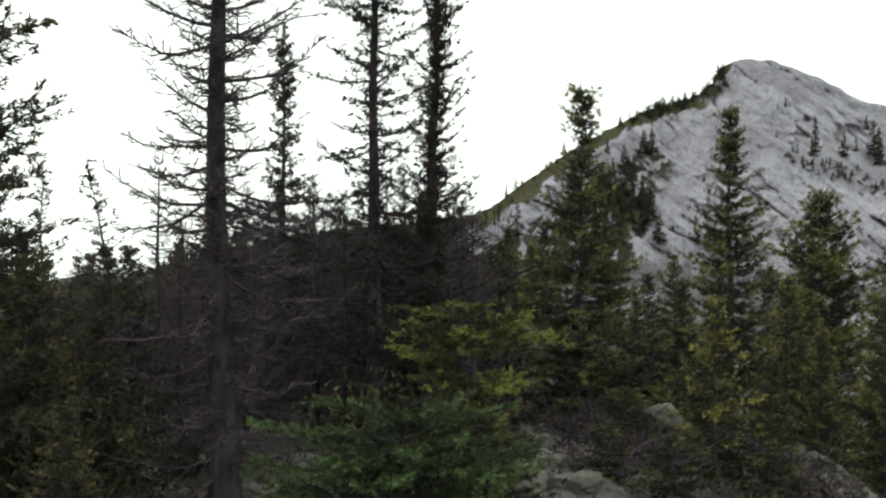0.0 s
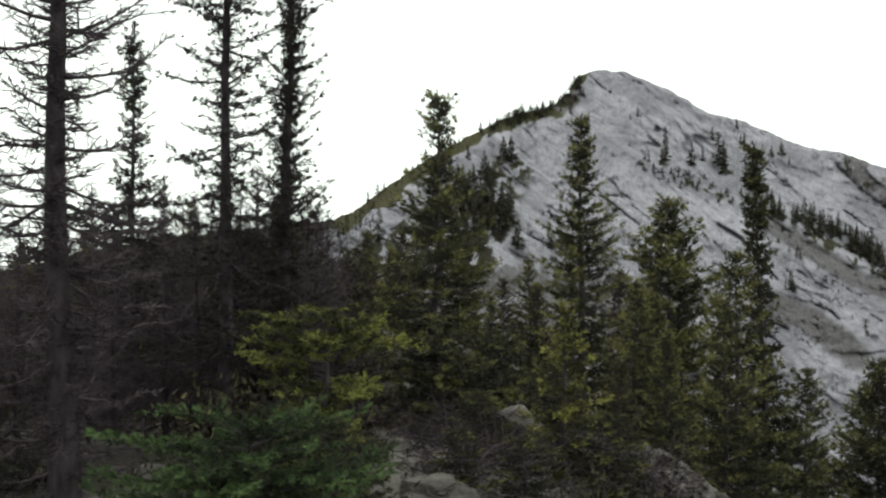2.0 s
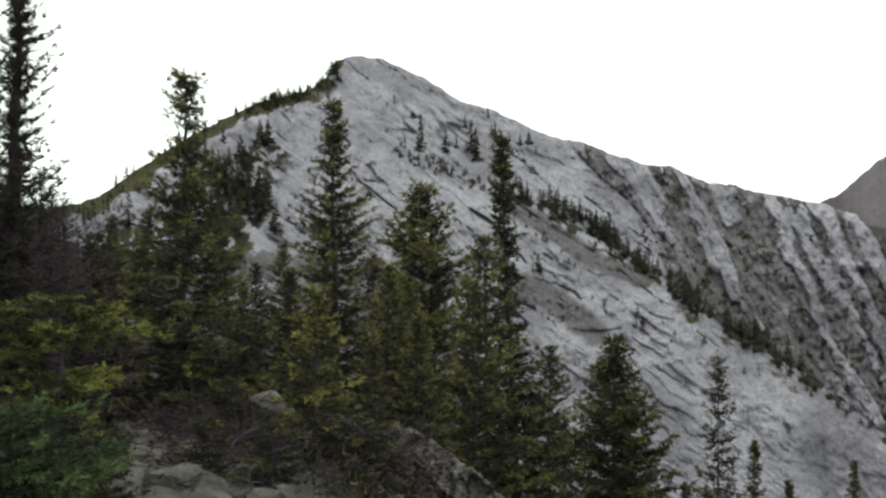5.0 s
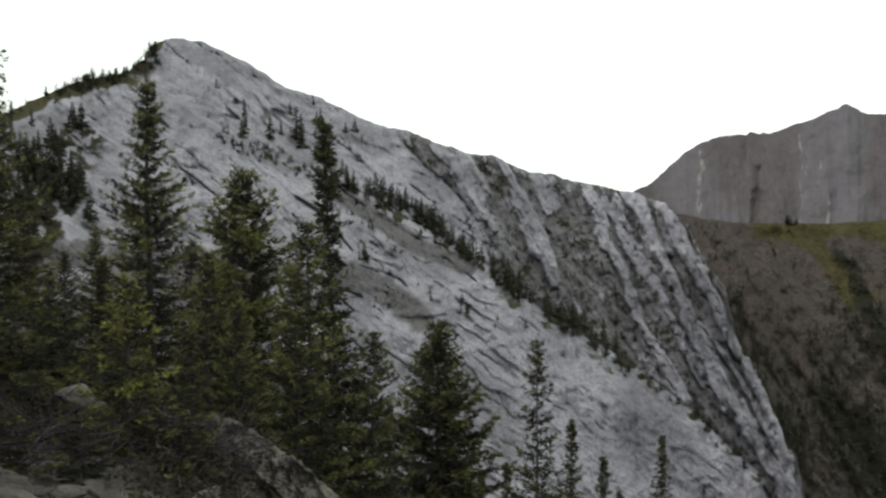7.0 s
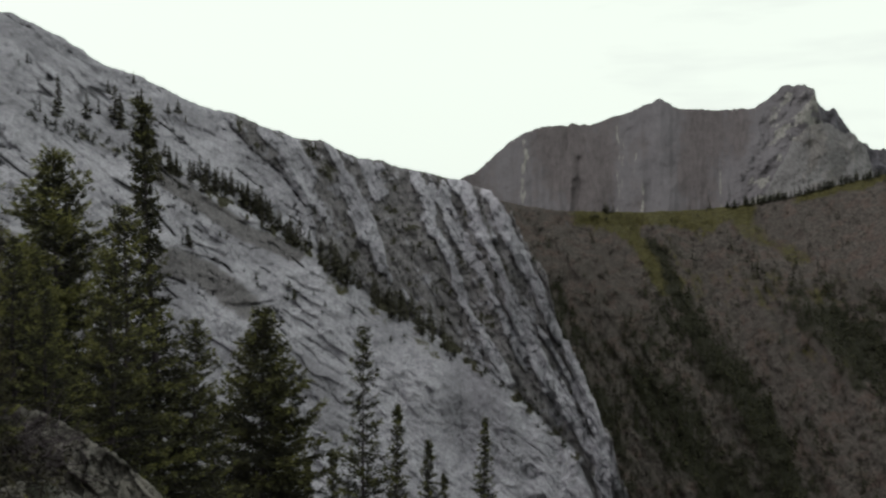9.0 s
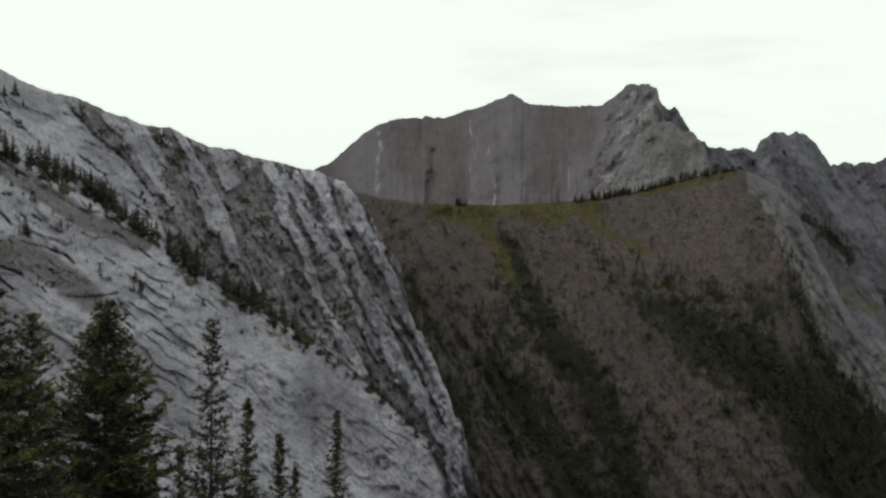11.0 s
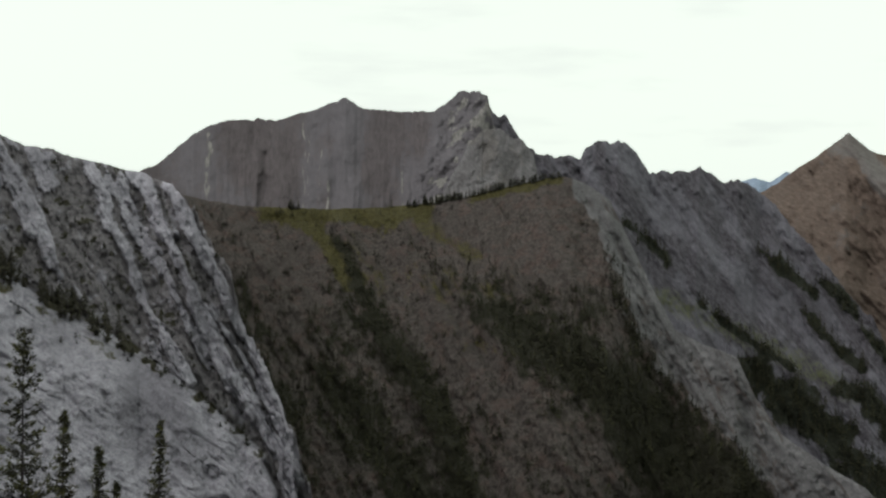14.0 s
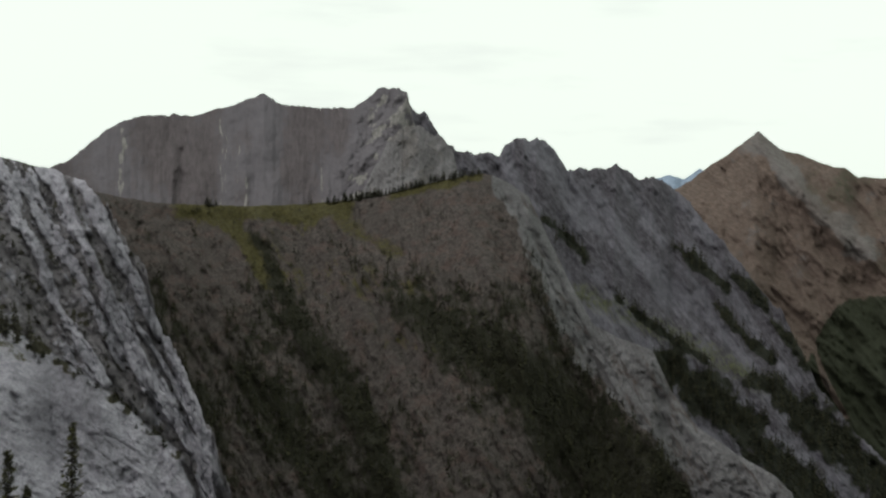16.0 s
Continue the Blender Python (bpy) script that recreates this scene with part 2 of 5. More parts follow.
def fbm_along(x, y, z=0, octaves=5, gain=0.5):
    """Fractal noise whose octaves keep their direction, for bedding and gullies."""
    x, y = np.asarray(x, float), np.asarray(y, float)
    total, amp, norm = 0, 1.0, 0.0
    for i in range(octaves):
        total = total + amp * (2 * vnoise(x * 2 ** i + 17.3 * i, y * 2 ** i - 9.1 * i, int(z) * 37 + i) - 1)
        norm += amp
        amp *= gain
    return total / norm * 1.6


def line_gap(b, e, line):
    """Distance in degrees to a bent line, and how far along it (0 to 1)."""
    b, e = np.asarray(b, float), np.asarray(e, float)
    best, where = np.full(np.shape(b), 1e9), np.zeros(np.shape(b))
    n = len(line) - 1
    for k in range(n):
        (x0, y0), (x1, y1) = line[k], line[k + 1]
        dx, dy = x1 - x0, y1 - y0
        f = np.clip(((b - x0) * dx + (e - y0) * dy) / (dx * dx + dy * dy), 0, 1)
        g = np.hypot(b - x0 - f * dx, e - y0 - f * dy)
        where = np.where(g < best, (k + f) / n, where)
        best = np.minimum(best, g)
    return best, where


def belt(b, e, line, width, n=0.0):
    g, f = line_gap(b, e, line)
    return np.exp(-(np.clip(g + n, 0, None) / width) ** 2)


def smooth(lo, hi, x):
    t = np.clip((np.asarray(x, float) - lo) / (hi - lo), 0, 1)
    return t * t * (3 - 2 * t)


def spot(bearing, dist):
    """Plan position at a bearing (degrees clockwise from +y) and a distance from the lookout."""
    x0 = 0.02 + 0.22 * float(smooth(14, 26, bearing))
    return x0 + math.sin(radians(bearing)) * dist, 0.46 + math.cos(radians(bearing)) * dist


def profile(points):
    b, e = zip(*points)
    return lambda x: np.interp(x, b, e)


# ---------------------------------------------------------------- mountains
class Mountain:
    """A mountain side below a crest, which is given as bearings with rise angles and with distances from the lookout.
    The side falls at a slope (rise over run) towards the lookout, and a back slope closes it."""

    def __init__(self, crest, away, slope, foot, relief, masks, bed, rough_crest=0.0, seed=0.0, origin=(0.0, 0.0), sway=((0, 0.0),)):
        self.crest, self.away, self.slope, self.foot = profile(crest), profile(away), profile(slope), foot
        self.relief, self.masks, self.bed, self.rough, self.seed, self.origin, self.sway = relief, masks, bed, rough_crest, seed, origin, profile(sway)

    def top(self, b):
        b = np.asarray(b, float)
        return self.crest(b + self.sway(b) * fbm(b * 2.2, 9.0 + self.seed, 1, 5, 0.66)) + self.rough * fbm(b * 2.3, 5.0 + self.seed, 0, 6, 0.66)

    def place(self, b, e, crest=None):
        b, e = np.asarray(b, float), np.asarray(e, float)
        c = self.top(b) if crest is None else crest
        D, m = self.away(b), self.slope(b)
        lead = self.crest(b) + self.rough * fbm(b * 2.3, 5.0 + self.seed, 0, 6, 0.66) if self.sway(b).any() else c
        h = D * (m - np.tan(np.radians(lead))) / (m - np.tan(np.radians(e)))
        below = smooth(0.0, 0.8, c - e)
        h = h + self.relief(b, e, c) * (0.25 + 0.75 * below)
        return np.stack([self.origin[0] + np.sin(np.radians(b)) * h, self.origin[1] + np.cos(np.radians(b)) * h, h * np.tan(np.radians(e))], -1)

    def build(self, name, b0, b1, step, rows, material, label, low=None):
        b = np.concatenate([np.arange(b0, min(b1, 0.0), 5 * step), np.arange(max(b0, 0.0), min(b1, 12.0), 2 * step), np.arange(max(b0, 12.0), b1 + step, step)])
        c = self.top(b)
        low = min(-16.8, self.foot + 2.0) if low is None else low
        seen = np.minimum(low, c - 0.5)
        v = np.linspace(0, 1, rows)
        e = c[None] + (seen - c)[None] * v[:, None]
        e = np.concatenate([e, seen[None] + (self.foot - 6 - seen)[None] * np.array([[0.15], [0.45], [1.0]])])
        B, Cc = np.broadcast_to(b, e.shape), np.broadcast_to(c, e.shape)
        P = self.place(B, e, Cc)
        bed = self.bed(B, e)
        masks = self.masks(B, e, Cc)
        back = []
        D = np.hypot(P[0][:, 0], P[0][:, 1])
        for run, drop in ((0.012, 0.002), (0.05, 0.02), (0.16, 0.09), (0.4, 0.26)):
            q = P[0].copy()
            q[:, :2] *= (1 + run)
            q[:, 2] -= drop * D * 1.2
            back.append(q)
        P = np.concatenate([np.stack(back[::-1]), P])
        ext = lambda a: np.concatenate([np.repeat(a[:1], 4, 0), a])
        nr, nc = P.shape[:2]
        idx = np.arange(nr * nc).reshape(nr, nc)
        f = np.stack([idx[:-1, :-1], idx[1:, :-1], idx[1:, 1:], idx[:-1, 1:]], -1).reshape(-1, 4)
        me = mesh_of(P.reshape(-1, 3), f, True, bed=np.stack([ext(x) for x in bed], -1).reshape(-1, 3),
                     **{k: ext(x).ravel() for k, x in masks.items()})
        ob = part(name, me, material)
        return tagged(ob, label, "mountain", kind="structure")


# The pale slab mountain: turf on its crest towards the woods, one tilted slab, a wooded ledge, then steep ribs.
SLAB_CREST = [(-34, -3.5), (-20, -2.2), (-12, 0.0), (-4, 1.3), (-0.4, 1.7), (1.7, 1.92), (2.7, 2.4), (4.5, 3.68), (6.1, 4.8), (7.1, 5.5), (9, 6.55), (10.9, 7.42), (12.2, 7.9),
              (14.1, 8.4), (15.0, 9.1), (15.2, 9.75), (16, 10.14), (17, 10.21), (18.1, 10.04), (19.2, 9.55), (20.5, 8.96), (21.4, 8.41), (22.3, 7.8), (24, 7.35), (25.7, 6.52), (27, 5.89),
              (29.2, 5.36), (30.8, 4.72), (32.7, 4.13), (34, 3.97), (36.2, 2.99), (37.2, 2.89), (38.5, 2.43), (41.95, 1.81), (42.9, 1.4), (43.7, 1.18), (44.6, 0.26), (45.4, -1.62),
              (46.2, -2.87), (46.9, -4.14), (47.5, -6.0), (48.3, -7.9), (49.2, -9.8), (49.9, -11.4), (50.8, -13.5), (51.4, -15.7), (53, -24)]
turf_edge = profile([(-34, -9), (-4, -2), (0, 0.6), (2.7, 1.5), (4.5, 2.5), (6.4, 4.05), (8.7, 5.5), (10.6, 6.6), (12.2, 7.15), (14.8, 7.7), (15.6, 9.3), (16.3, 10.5), (60, 12)])


CRACK = [(29.1, 4.63), (30.5, 3.19), (32.1, 1.75), (33.4, -0.02), (34.0, -2.26)]
LEDGE = [(18.9, 5.3), (20.1, 4.75), (21.6, 3.83), (23.5, 3.1), (25.4, 2.7), (28.6, 0.6), (31.8, -1.3), (34.0, -2.6), (36.5, -4.8), (39.4, -6.3), (44.05, -9.45), (46.25, -11.3), (48.5, -13.5)]
# the ribs: half width in degrees, how far they stand out, and their line
RIBS = ((0.42, 0.7, [(31.0, 4.4), (32.6, 2.6), (33.6, 0.6)]), (0.38, 0.8, [(34.5, 3.6), (35.9, 1.0), (37.1, -1.4), (37.5, -3.2)]), (0.45, 0.75, [(36.5, 2.8), (37.2, 1.0)]),
        (0.42, 0.8, [(39.4, 2.0), (40.2, 0.5), (40.3, -1.1)]), (0.32, 0.8, [(40.6, -1.1), (41.4, -2.6), (41.9, -4.5), (42.6, -6.0), (43.7, -7.9), (44.8, -9.6)]),
        (0.50, 1.1, [(41.6, 1.6), (42.3, 1.1), (43.0, -0.7), (44.1, -3.2), (45.4, -6.35), (46.9, -9.2), (48.5, -11.7), (49.8, -13.5), (50.4, -16.0)]),
        (0.36, 0.85, [(43.4, 1.2), (44.4, -0.7), (45.7, -3.2), (46.8, -5.4), (47.9, -7.6), (49.1, -10.1), (50.1, -12.6), (50.8, -15.0)]), (0.15, 0.7, [(46.4, -6.5), (48.2, -9.5), (49.6, -12.2)]))
SOFT = [(25.7, 1.62), (28.0, 0.1), (30.0, -1.3), (32.7, -2.4)]
SHALE = [(25.7, -2.6), (28.0, -3.6), (30.0, -5.2)]


def rib_zone(b, e):
    """1 where the steep ribs are, past the tilted slab."""
    edge = np.interp(e, (-15.4, -13.5, -11.3, -9.45, -7.56, -6.2, -2.6, 0.0, 1.75, 3.2, 4.63, 6.0), (49.5, 48.5, 46.25, 44.05, 41.3, 39.0, 34.0, 33.4, 32.1, 30.5, 29.1, 28.2))
    return smooth(-0.15, 0.35, b - edge - 0.25 * fbm(e * 0.9, 2.0, 13, 3))


RIB_MEMO = {}


def rib_field(b, e):
    """How far the ribs stand out, 0 to 1 or so, and the shade lines at their feet, cut in as cracks."""
    key = (np.shape(b), float(np.sum(b)), float(np.sum(e)))
    if key not in RIB_MEMO:
        RIB_MEMO[key] = rib_shape(b, e)
    return RIB_MEMO[key]


def rib_shape(b, e):
    wr = b + 0.5 * e
    wb = b + 0.12 * fbm(b * 1.2, e * 0.8, 11, 4, 0.6)
    ragged = fbm(wr * 2.0, e * 0.9, 12, 6, 0.72)
    high, foot = 0.0, 0.0
    for k, (wide, tall_, rib) in enumerate(RIBS):
        g, f = line_gap(wb, e, rib)
        body = 0.8 * (1 - g / wide) + 0.5 * ragged + 0.35 * (vnoise(b * 0.9 + 5 * k, e * 0.7 + 3 * k, 14) - 0.5)
        high = np.maximum(high, tall_ * smooth(-0.05, 0.3, body) * smooth(2.2, 1.3, g / wide))
        foot = np.maximum(foot, np.exp(-((g - 1.15 * wide + 0.12 * ragged) / 0.07) ** 2) * smooth(0.45, 0.75, vnoise(b * 1.1 + 2 * k, e * 0.7, 15) + 0.1))
    small = smooth(0.12, 0.4, 0.7 * fbm(wr * 0.75, e * 0.28, 17, 3, 0.6) + 0.5 * ragged) * (0.35 + 0.45 * vnoise(b * 1.6, e * 1.4, 18))
    small = small * smooth(43.5, 41.5, b + 0.45 * e)
    return np.maximum(high, small), foot * smooth(0.5, 0.2, high)


def rib_height(b, e):
    return rib_field(b, e)[0]


def plate(b, e):
    """1 on the smooth clean slab just below the ribs."""
    return np.exp(-(((b - 43.0) / 6.0) ** 2 + ((e + 10.3 + 0.68 * (b - 43.5)) / 1.5) ** 2))


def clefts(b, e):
    """Cracks along the bedding, 0 to 1; they shape the rock and also darken its colour as shade."""
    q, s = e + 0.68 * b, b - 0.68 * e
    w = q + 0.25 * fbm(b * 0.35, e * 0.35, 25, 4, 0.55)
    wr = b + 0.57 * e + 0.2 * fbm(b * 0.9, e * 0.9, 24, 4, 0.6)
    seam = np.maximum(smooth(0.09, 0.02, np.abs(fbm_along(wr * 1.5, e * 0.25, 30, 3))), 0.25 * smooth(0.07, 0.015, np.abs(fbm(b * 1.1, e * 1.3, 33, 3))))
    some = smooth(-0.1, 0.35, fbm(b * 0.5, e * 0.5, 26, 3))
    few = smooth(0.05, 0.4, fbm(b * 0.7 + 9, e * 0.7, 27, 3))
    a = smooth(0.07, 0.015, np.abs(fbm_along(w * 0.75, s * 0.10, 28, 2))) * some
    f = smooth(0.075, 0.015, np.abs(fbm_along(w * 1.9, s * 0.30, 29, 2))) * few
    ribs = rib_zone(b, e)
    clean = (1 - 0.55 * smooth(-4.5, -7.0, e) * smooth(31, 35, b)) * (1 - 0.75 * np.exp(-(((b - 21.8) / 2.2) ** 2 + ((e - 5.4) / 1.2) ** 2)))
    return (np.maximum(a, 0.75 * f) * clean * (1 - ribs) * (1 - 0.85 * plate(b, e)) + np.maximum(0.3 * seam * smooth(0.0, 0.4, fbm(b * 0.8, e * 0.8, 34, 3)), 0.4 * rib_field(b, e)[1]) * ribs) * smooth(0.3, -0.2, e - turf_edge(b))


def slab_relief(b, e, c):
    q, s = e + 0.65 * b, b - 0.65 * e
    ribs = rib_zone(b, e)
    wq = q + 0.55 * fbm(b * 0.25, e * 0.25, 3, 4, 0.55)
    patch = smooth(-0.25, 0.35, fbm(b * 0.33, e * 0.33, 15, 4))
    calm = plate(b, e)
    saw = 0.0
    for per, size, key in ((1.9, 2.4, 1), (0.8, 1.5, 2), (0.36, 0.6, 3)):
        t = wq / per + 0.8 * fbm(s * 0.22, q * 0.3, 16 + key, 3)
        fr = t - np.floor(t)
        teeth = fr * smooth(1.0, 0.9, fr)
        saw = saw + size * teeth * smooth(0.0, 0.4, fbm(b * 0.4, e * 0.4, 20 + key, 4))
    rough = 2.2 * fbm(b * 1.1, e * 1.1, 7, 6, 0.62)
    ledge, _ = line_gap(b, e, LEDGE)
    above = smooth(-0.1, 0.25, q - np.interp(b, [p[0] for p in LEDGE], [p[1] + 0.65 * p[0] for p in LEDGE]))
    flat = saw * (1 - 0.97 * calm) * (0.55 + 0.45 * patch) + rough * (1 - 0.55 * calm) + 5.0 * above + 4.0 * fbm(b * 0.16, e * 0.16, 9, 3) - 3.0
    flat = flat + 3.5 * belt(b, e, CRACK, 0.13, 0.25 * np.abs(fbm(b * 1.5, e * 1.5, 19, 5, 0.65)))
    flat = flat + 2.4 * clefts(b, e)
    high = rib_height(b, e)
    wr = b + 0.57 * e
    crag = 3.0 - 3.6 * high + 1.8 * fbm_along(wr * 1.8, e * 0.5, 2, 5, 0.66) + 2.2 * fbm(b * 2.4, e * 2.0, 4, 7, 0.72) + 0.9 * clefts(b, e)
    turf = smooth(-0.2, 0.5, e - turf_edge(b))
    return (flat * (1 - ribs) + crag * ribs) * (1 - 0.7 * turf)


def slab_masks(b, e, c):
    q, s = e + 0.65 * b, b - 0.65 * e
    n = fbm(b * 0.8, e * 0.8, 21, 5, 0.6)
    n2 = fbm(b * 2.2, e * 2.2, 22, 4, 0.6)
    ribs = rib_zone(b, e)
    grass = smooth(-0.25, 0.35, e - turf_edge(b) + 0.5 * n)
    ledge = belt(b, e, LEDGE, 0.36, 0.2 * n) * smooth(19.5, 22, b)
    grass = np.maximum.reduce([grass, 0.8 * ledge * smooth(-0.3, 0.3, n2), 0.5 * belt(b, e, [(34.5, -4.0), (37, -5.6), (41, -8.4)], 0.3, 0.4 * n) + 0.2 * n2])
    soft = np.maximum(belt(b, e, SOFT, 0.55, 0.3 * n), 0.9 * belt(b, e, SHALE, 0.95, 0.6 * n))
    low = smooth(1.5, -2.0, e) * smooth(26, 20, b)
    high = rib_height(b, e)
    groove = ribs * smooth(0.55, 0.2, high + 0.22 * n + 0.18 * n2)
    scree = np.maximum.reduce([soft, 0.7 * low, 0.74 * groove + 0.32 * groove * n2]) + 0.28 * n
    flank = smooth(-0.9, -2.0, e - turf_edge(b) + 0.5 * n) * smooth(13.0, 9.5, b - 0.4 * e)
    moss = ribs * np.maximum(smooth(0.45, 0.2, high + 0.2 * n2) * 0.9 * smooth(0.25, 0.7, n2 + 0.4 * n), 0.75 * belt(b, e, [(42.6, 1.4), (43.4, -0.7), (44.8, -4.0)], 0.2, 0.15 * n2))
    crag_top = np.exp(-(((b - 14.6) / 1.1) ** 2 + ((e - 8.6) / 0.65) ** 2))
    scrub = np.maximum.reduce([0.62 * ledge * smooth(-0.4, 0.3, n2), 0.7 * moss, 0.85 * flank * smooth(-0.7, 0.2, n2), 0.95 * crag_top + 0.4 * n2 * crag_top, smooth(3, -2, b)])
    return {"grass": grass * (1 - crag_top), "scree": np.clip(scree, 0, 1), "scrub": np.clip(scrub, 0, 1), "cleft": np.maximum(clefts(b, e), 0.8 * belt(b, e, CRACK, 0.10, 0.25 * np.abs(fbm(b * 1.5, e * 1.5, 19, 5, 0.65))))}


def slab_bed(b, e):
    ribs = rib_zone(b, e)
    q, s = e + 0.65 * b, b - 0.65 * e
    return (q * (1 - ribs) + (b + 0.57 * e) * ribs, s * (1 - ribs) + (e - 0.57 * b) * ribs, 0 * b)


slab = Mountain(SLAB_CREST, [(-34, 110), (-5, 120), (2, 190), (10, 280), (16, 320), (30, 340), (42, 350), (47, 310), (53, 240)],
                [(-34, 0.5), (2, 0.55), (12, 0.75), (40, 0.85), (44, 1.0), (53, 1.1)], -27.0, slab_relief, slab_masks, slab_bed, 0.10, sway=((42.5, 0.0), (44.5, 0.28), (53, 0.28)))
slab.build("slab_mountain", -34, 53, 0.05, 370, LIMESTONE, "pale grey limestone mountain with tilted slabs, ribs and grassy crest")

# The scree ridge with a turf crest.
RIDGE_CREST = [(38, 1.6), (42.5, 1.01), (44.2, 0.6), (46.8, 0.15), (49.2, 0.01), (52.2, 0.01), (55.4, 0.17), (58.5, 0.55), (60.4, 0.97), (62.3, 1.49), (64.2, 1.95), (65.2, 2.12), (66.0, 2.0), (67.0, 1.5),
               (67.95, 0.85), (69.3, -1.83), (70.25, -3.7), (71.7, -6.2), (73.1, -6.93), (75.0, -7.48), (75.6, -8.7), (76.1, -9.7), (77.5, -11.5), (79.65, -12.8), (81.7, -13.8), (82.6, -14.6), (85, -20)]


def bare_edge(e):
    """Bearing at which the scree and its wood give way to the bare rock spine."""
    return np.interp(e, (-18, -15.1, -12.5, -9.9, -8.1, -5.6, -3.75, -0.9, 1.8), (79.4, 77.4, 75.5, 72.6, 70.7, 69.4, 68.8, 67.5, 65.8))


GULLY = [(51.9, -0.7), (53.0, -2.4), (54.0, -4.6), (55.3, -6.8), (56.6, -8.7), (57.9, -10.0), (59.5, -13.4), (60.5, -16)]
WOOD_EDGE = [(60.6, -5.0), (63.4, -6.7), (65.8, -8.0), (68.0, -9.6), (70.6, -11.9), (72.8, -13.8), (74.8, -16.0), (76.5, -19)]


def scrub_field(b, e):
    """How thickly scrub and trees cover the scree, 0 to 1: bands that run down the slope."""
    r = b + 0.62 * e
    n = fbm(b * 0.45, e * 0.40, 31, 4, 0.6)
    fine = fbm_along(r * 1.3, e * 0.45, 32, 5, 0.65)
    spots = fbm(b * 2.6, e * 2.6, 36, 3, 0.6)
    g, f = line_gap(b, e, GULLY)
    band = 0.62 * np.exp(-(np.clip(g + 0.5 * n, 0, None) / (0.35 + 1.1 * f)) ** 2) * smooth(0.0, 0.1, f)
    g, f = line_gap(b, e, WOOD_EDGE)
    wood = 1.0 * np.exp(-(np.clip(g + 0.7 * n, 0, None) / (1.0 + 1.7 * f)) ** 2) * smooth(0.0, 0.2, f + 0.1)
    low = 0.6 * belt(b, e, [(52.5, -9.6), (54.7, -12.4), (56.7, -14.6), (59, -18)], 1.5, 0.8 * n)
    side = 0.5 * belt(b, e, [(46.8, -4.5), (48.4, -8.3), (49.7, -10.8), (50.4, -15)], 1.1, 0.6 * n)
    upper = 0.42 * belt(b, e, [(57.5, -2.6), (60.5, -4.2), (64, -5.2), (67.5, -5.6)], 1.3, 0.7 * n)
    bare = 0.45 * belt(b, e, [(56.5, -3.6), (57.8, -5.2), (60.4, -8.4), (63.0, -11.2), (65.0, -13.3), (66.4, -15.7)], 1.0, 0.5 * n)
    high = 0.35 * smooth(-4.0, -1.0, e) * smooth(56, 59, b)
    field = np.maximum.reduce([band, wood, low, side, upper]) + 0.22 * n + 0.34 * fine + 0.30 * spots + 0.12 + 0.26 * smooth(-1.5, -7.0, e) - 0.5 * bare - high
    return np.clip(field, 0, 1.2) * smooth(0.35, -0.3, b - bare_edge(e) + 0.5 * spots)


def ridge_relief(b, e, c):
    r = b + 0.62 * e
    rock = smooth(-0.3, 0.4, b - bare_edge(e) + 0.3 * fbm(b * 1.5, e * 1.5, 45, 4))
    gully = 4 * fbm_along(r * 0.8, e * 0.12, 41, 4) + 2.0 * fbm(b * 1.6, e * 1.6, 42, 7, 0.7) + 1.2 * belt(b, e, GULLY, 0.7)
    step = (e + 0.35 * b) / 0.9 + 0.6 * fbm(b * 0.7, e * 0.7, 46, 4)
    tooth = (step - np.floor(step)) * smooth(-0.2, 0.4, fbm(b * 0.9, e * 0.9, 47, 3))
    cliff = 3.2 * fbm_along(r * 1.4, e * 0.3, 43, 5, 0.58) + 2.2 * fbm(b * 2.2, e * 2.2, 44, 6, 0.66) - 2.5 * tooth
    return gully * (1 - rock) + cliff * rock


def ridge_masks(b, e, c):
    n = fbm(b * 0.9, e * 0.9, 51, 5, 0.6)
    n2 = fbm_along(b * 3 + 1.8 * e, e * 1.4, 52, 4, 0.6)
    under = c - e
    off = b - bare_edge(e)
    rock = smooth(-0.5, 0.3, off + 0.5 * n) * (0.55 + 0.45 * smooth(-0.1, 0.3, fbm_along((b + 0.62 * e) * 1.2, e * 0.3, 53, 4)))
    crown = 1.05 * smooth(1.7, 0.2, under + 0.6 * n) * smooth(47.0, 49.5, b) * smooth(59.0, 57.0, b) + 0.9 * smooth(0.75, 0.1, under + 0.3 * n) * smooth(59, 61, b) * smooth(65.8, 65, b)
    tongue = 0.95 * belt(b, e, [(50.8, 0), (52.2, -2.0), (53.6, -4.0)], 0.75, 0.5 * n) + 0.55 * belt(b, e, [(56.2, 0), (58.6, -1.6), (60.5, -2.4)], 0.6, 0.4 * n)
    faint = 0.34 * belt(b, e, [(53, -2), (57, -4.0), (62, -7)], 2.0, 1.2 * n) + 0.25 * belt(b, e, [(61, -3), (66, -8)], 2.0, n)
    grass = np.clip(np.maximum.reduce([crown, tongue, faint + 0.25 * n2]), 0, 1) * smooth(0.0, -0.6, off)
    cleft = rock * 0.4 * smooth(0.06, 0.01, np.abs(fbm_along((b + 0.62 * e) * 1.3, e * 0.5, 54, 4)))
    return {"grass": grass, "scree": np.clip(0.9 - 0.95 * rock + 0.3 * n2, 0, 1), "scrub": 0.75 * scrub_field(b, e) * smooth(0.15, 1.2, under), "cleft": cleft}


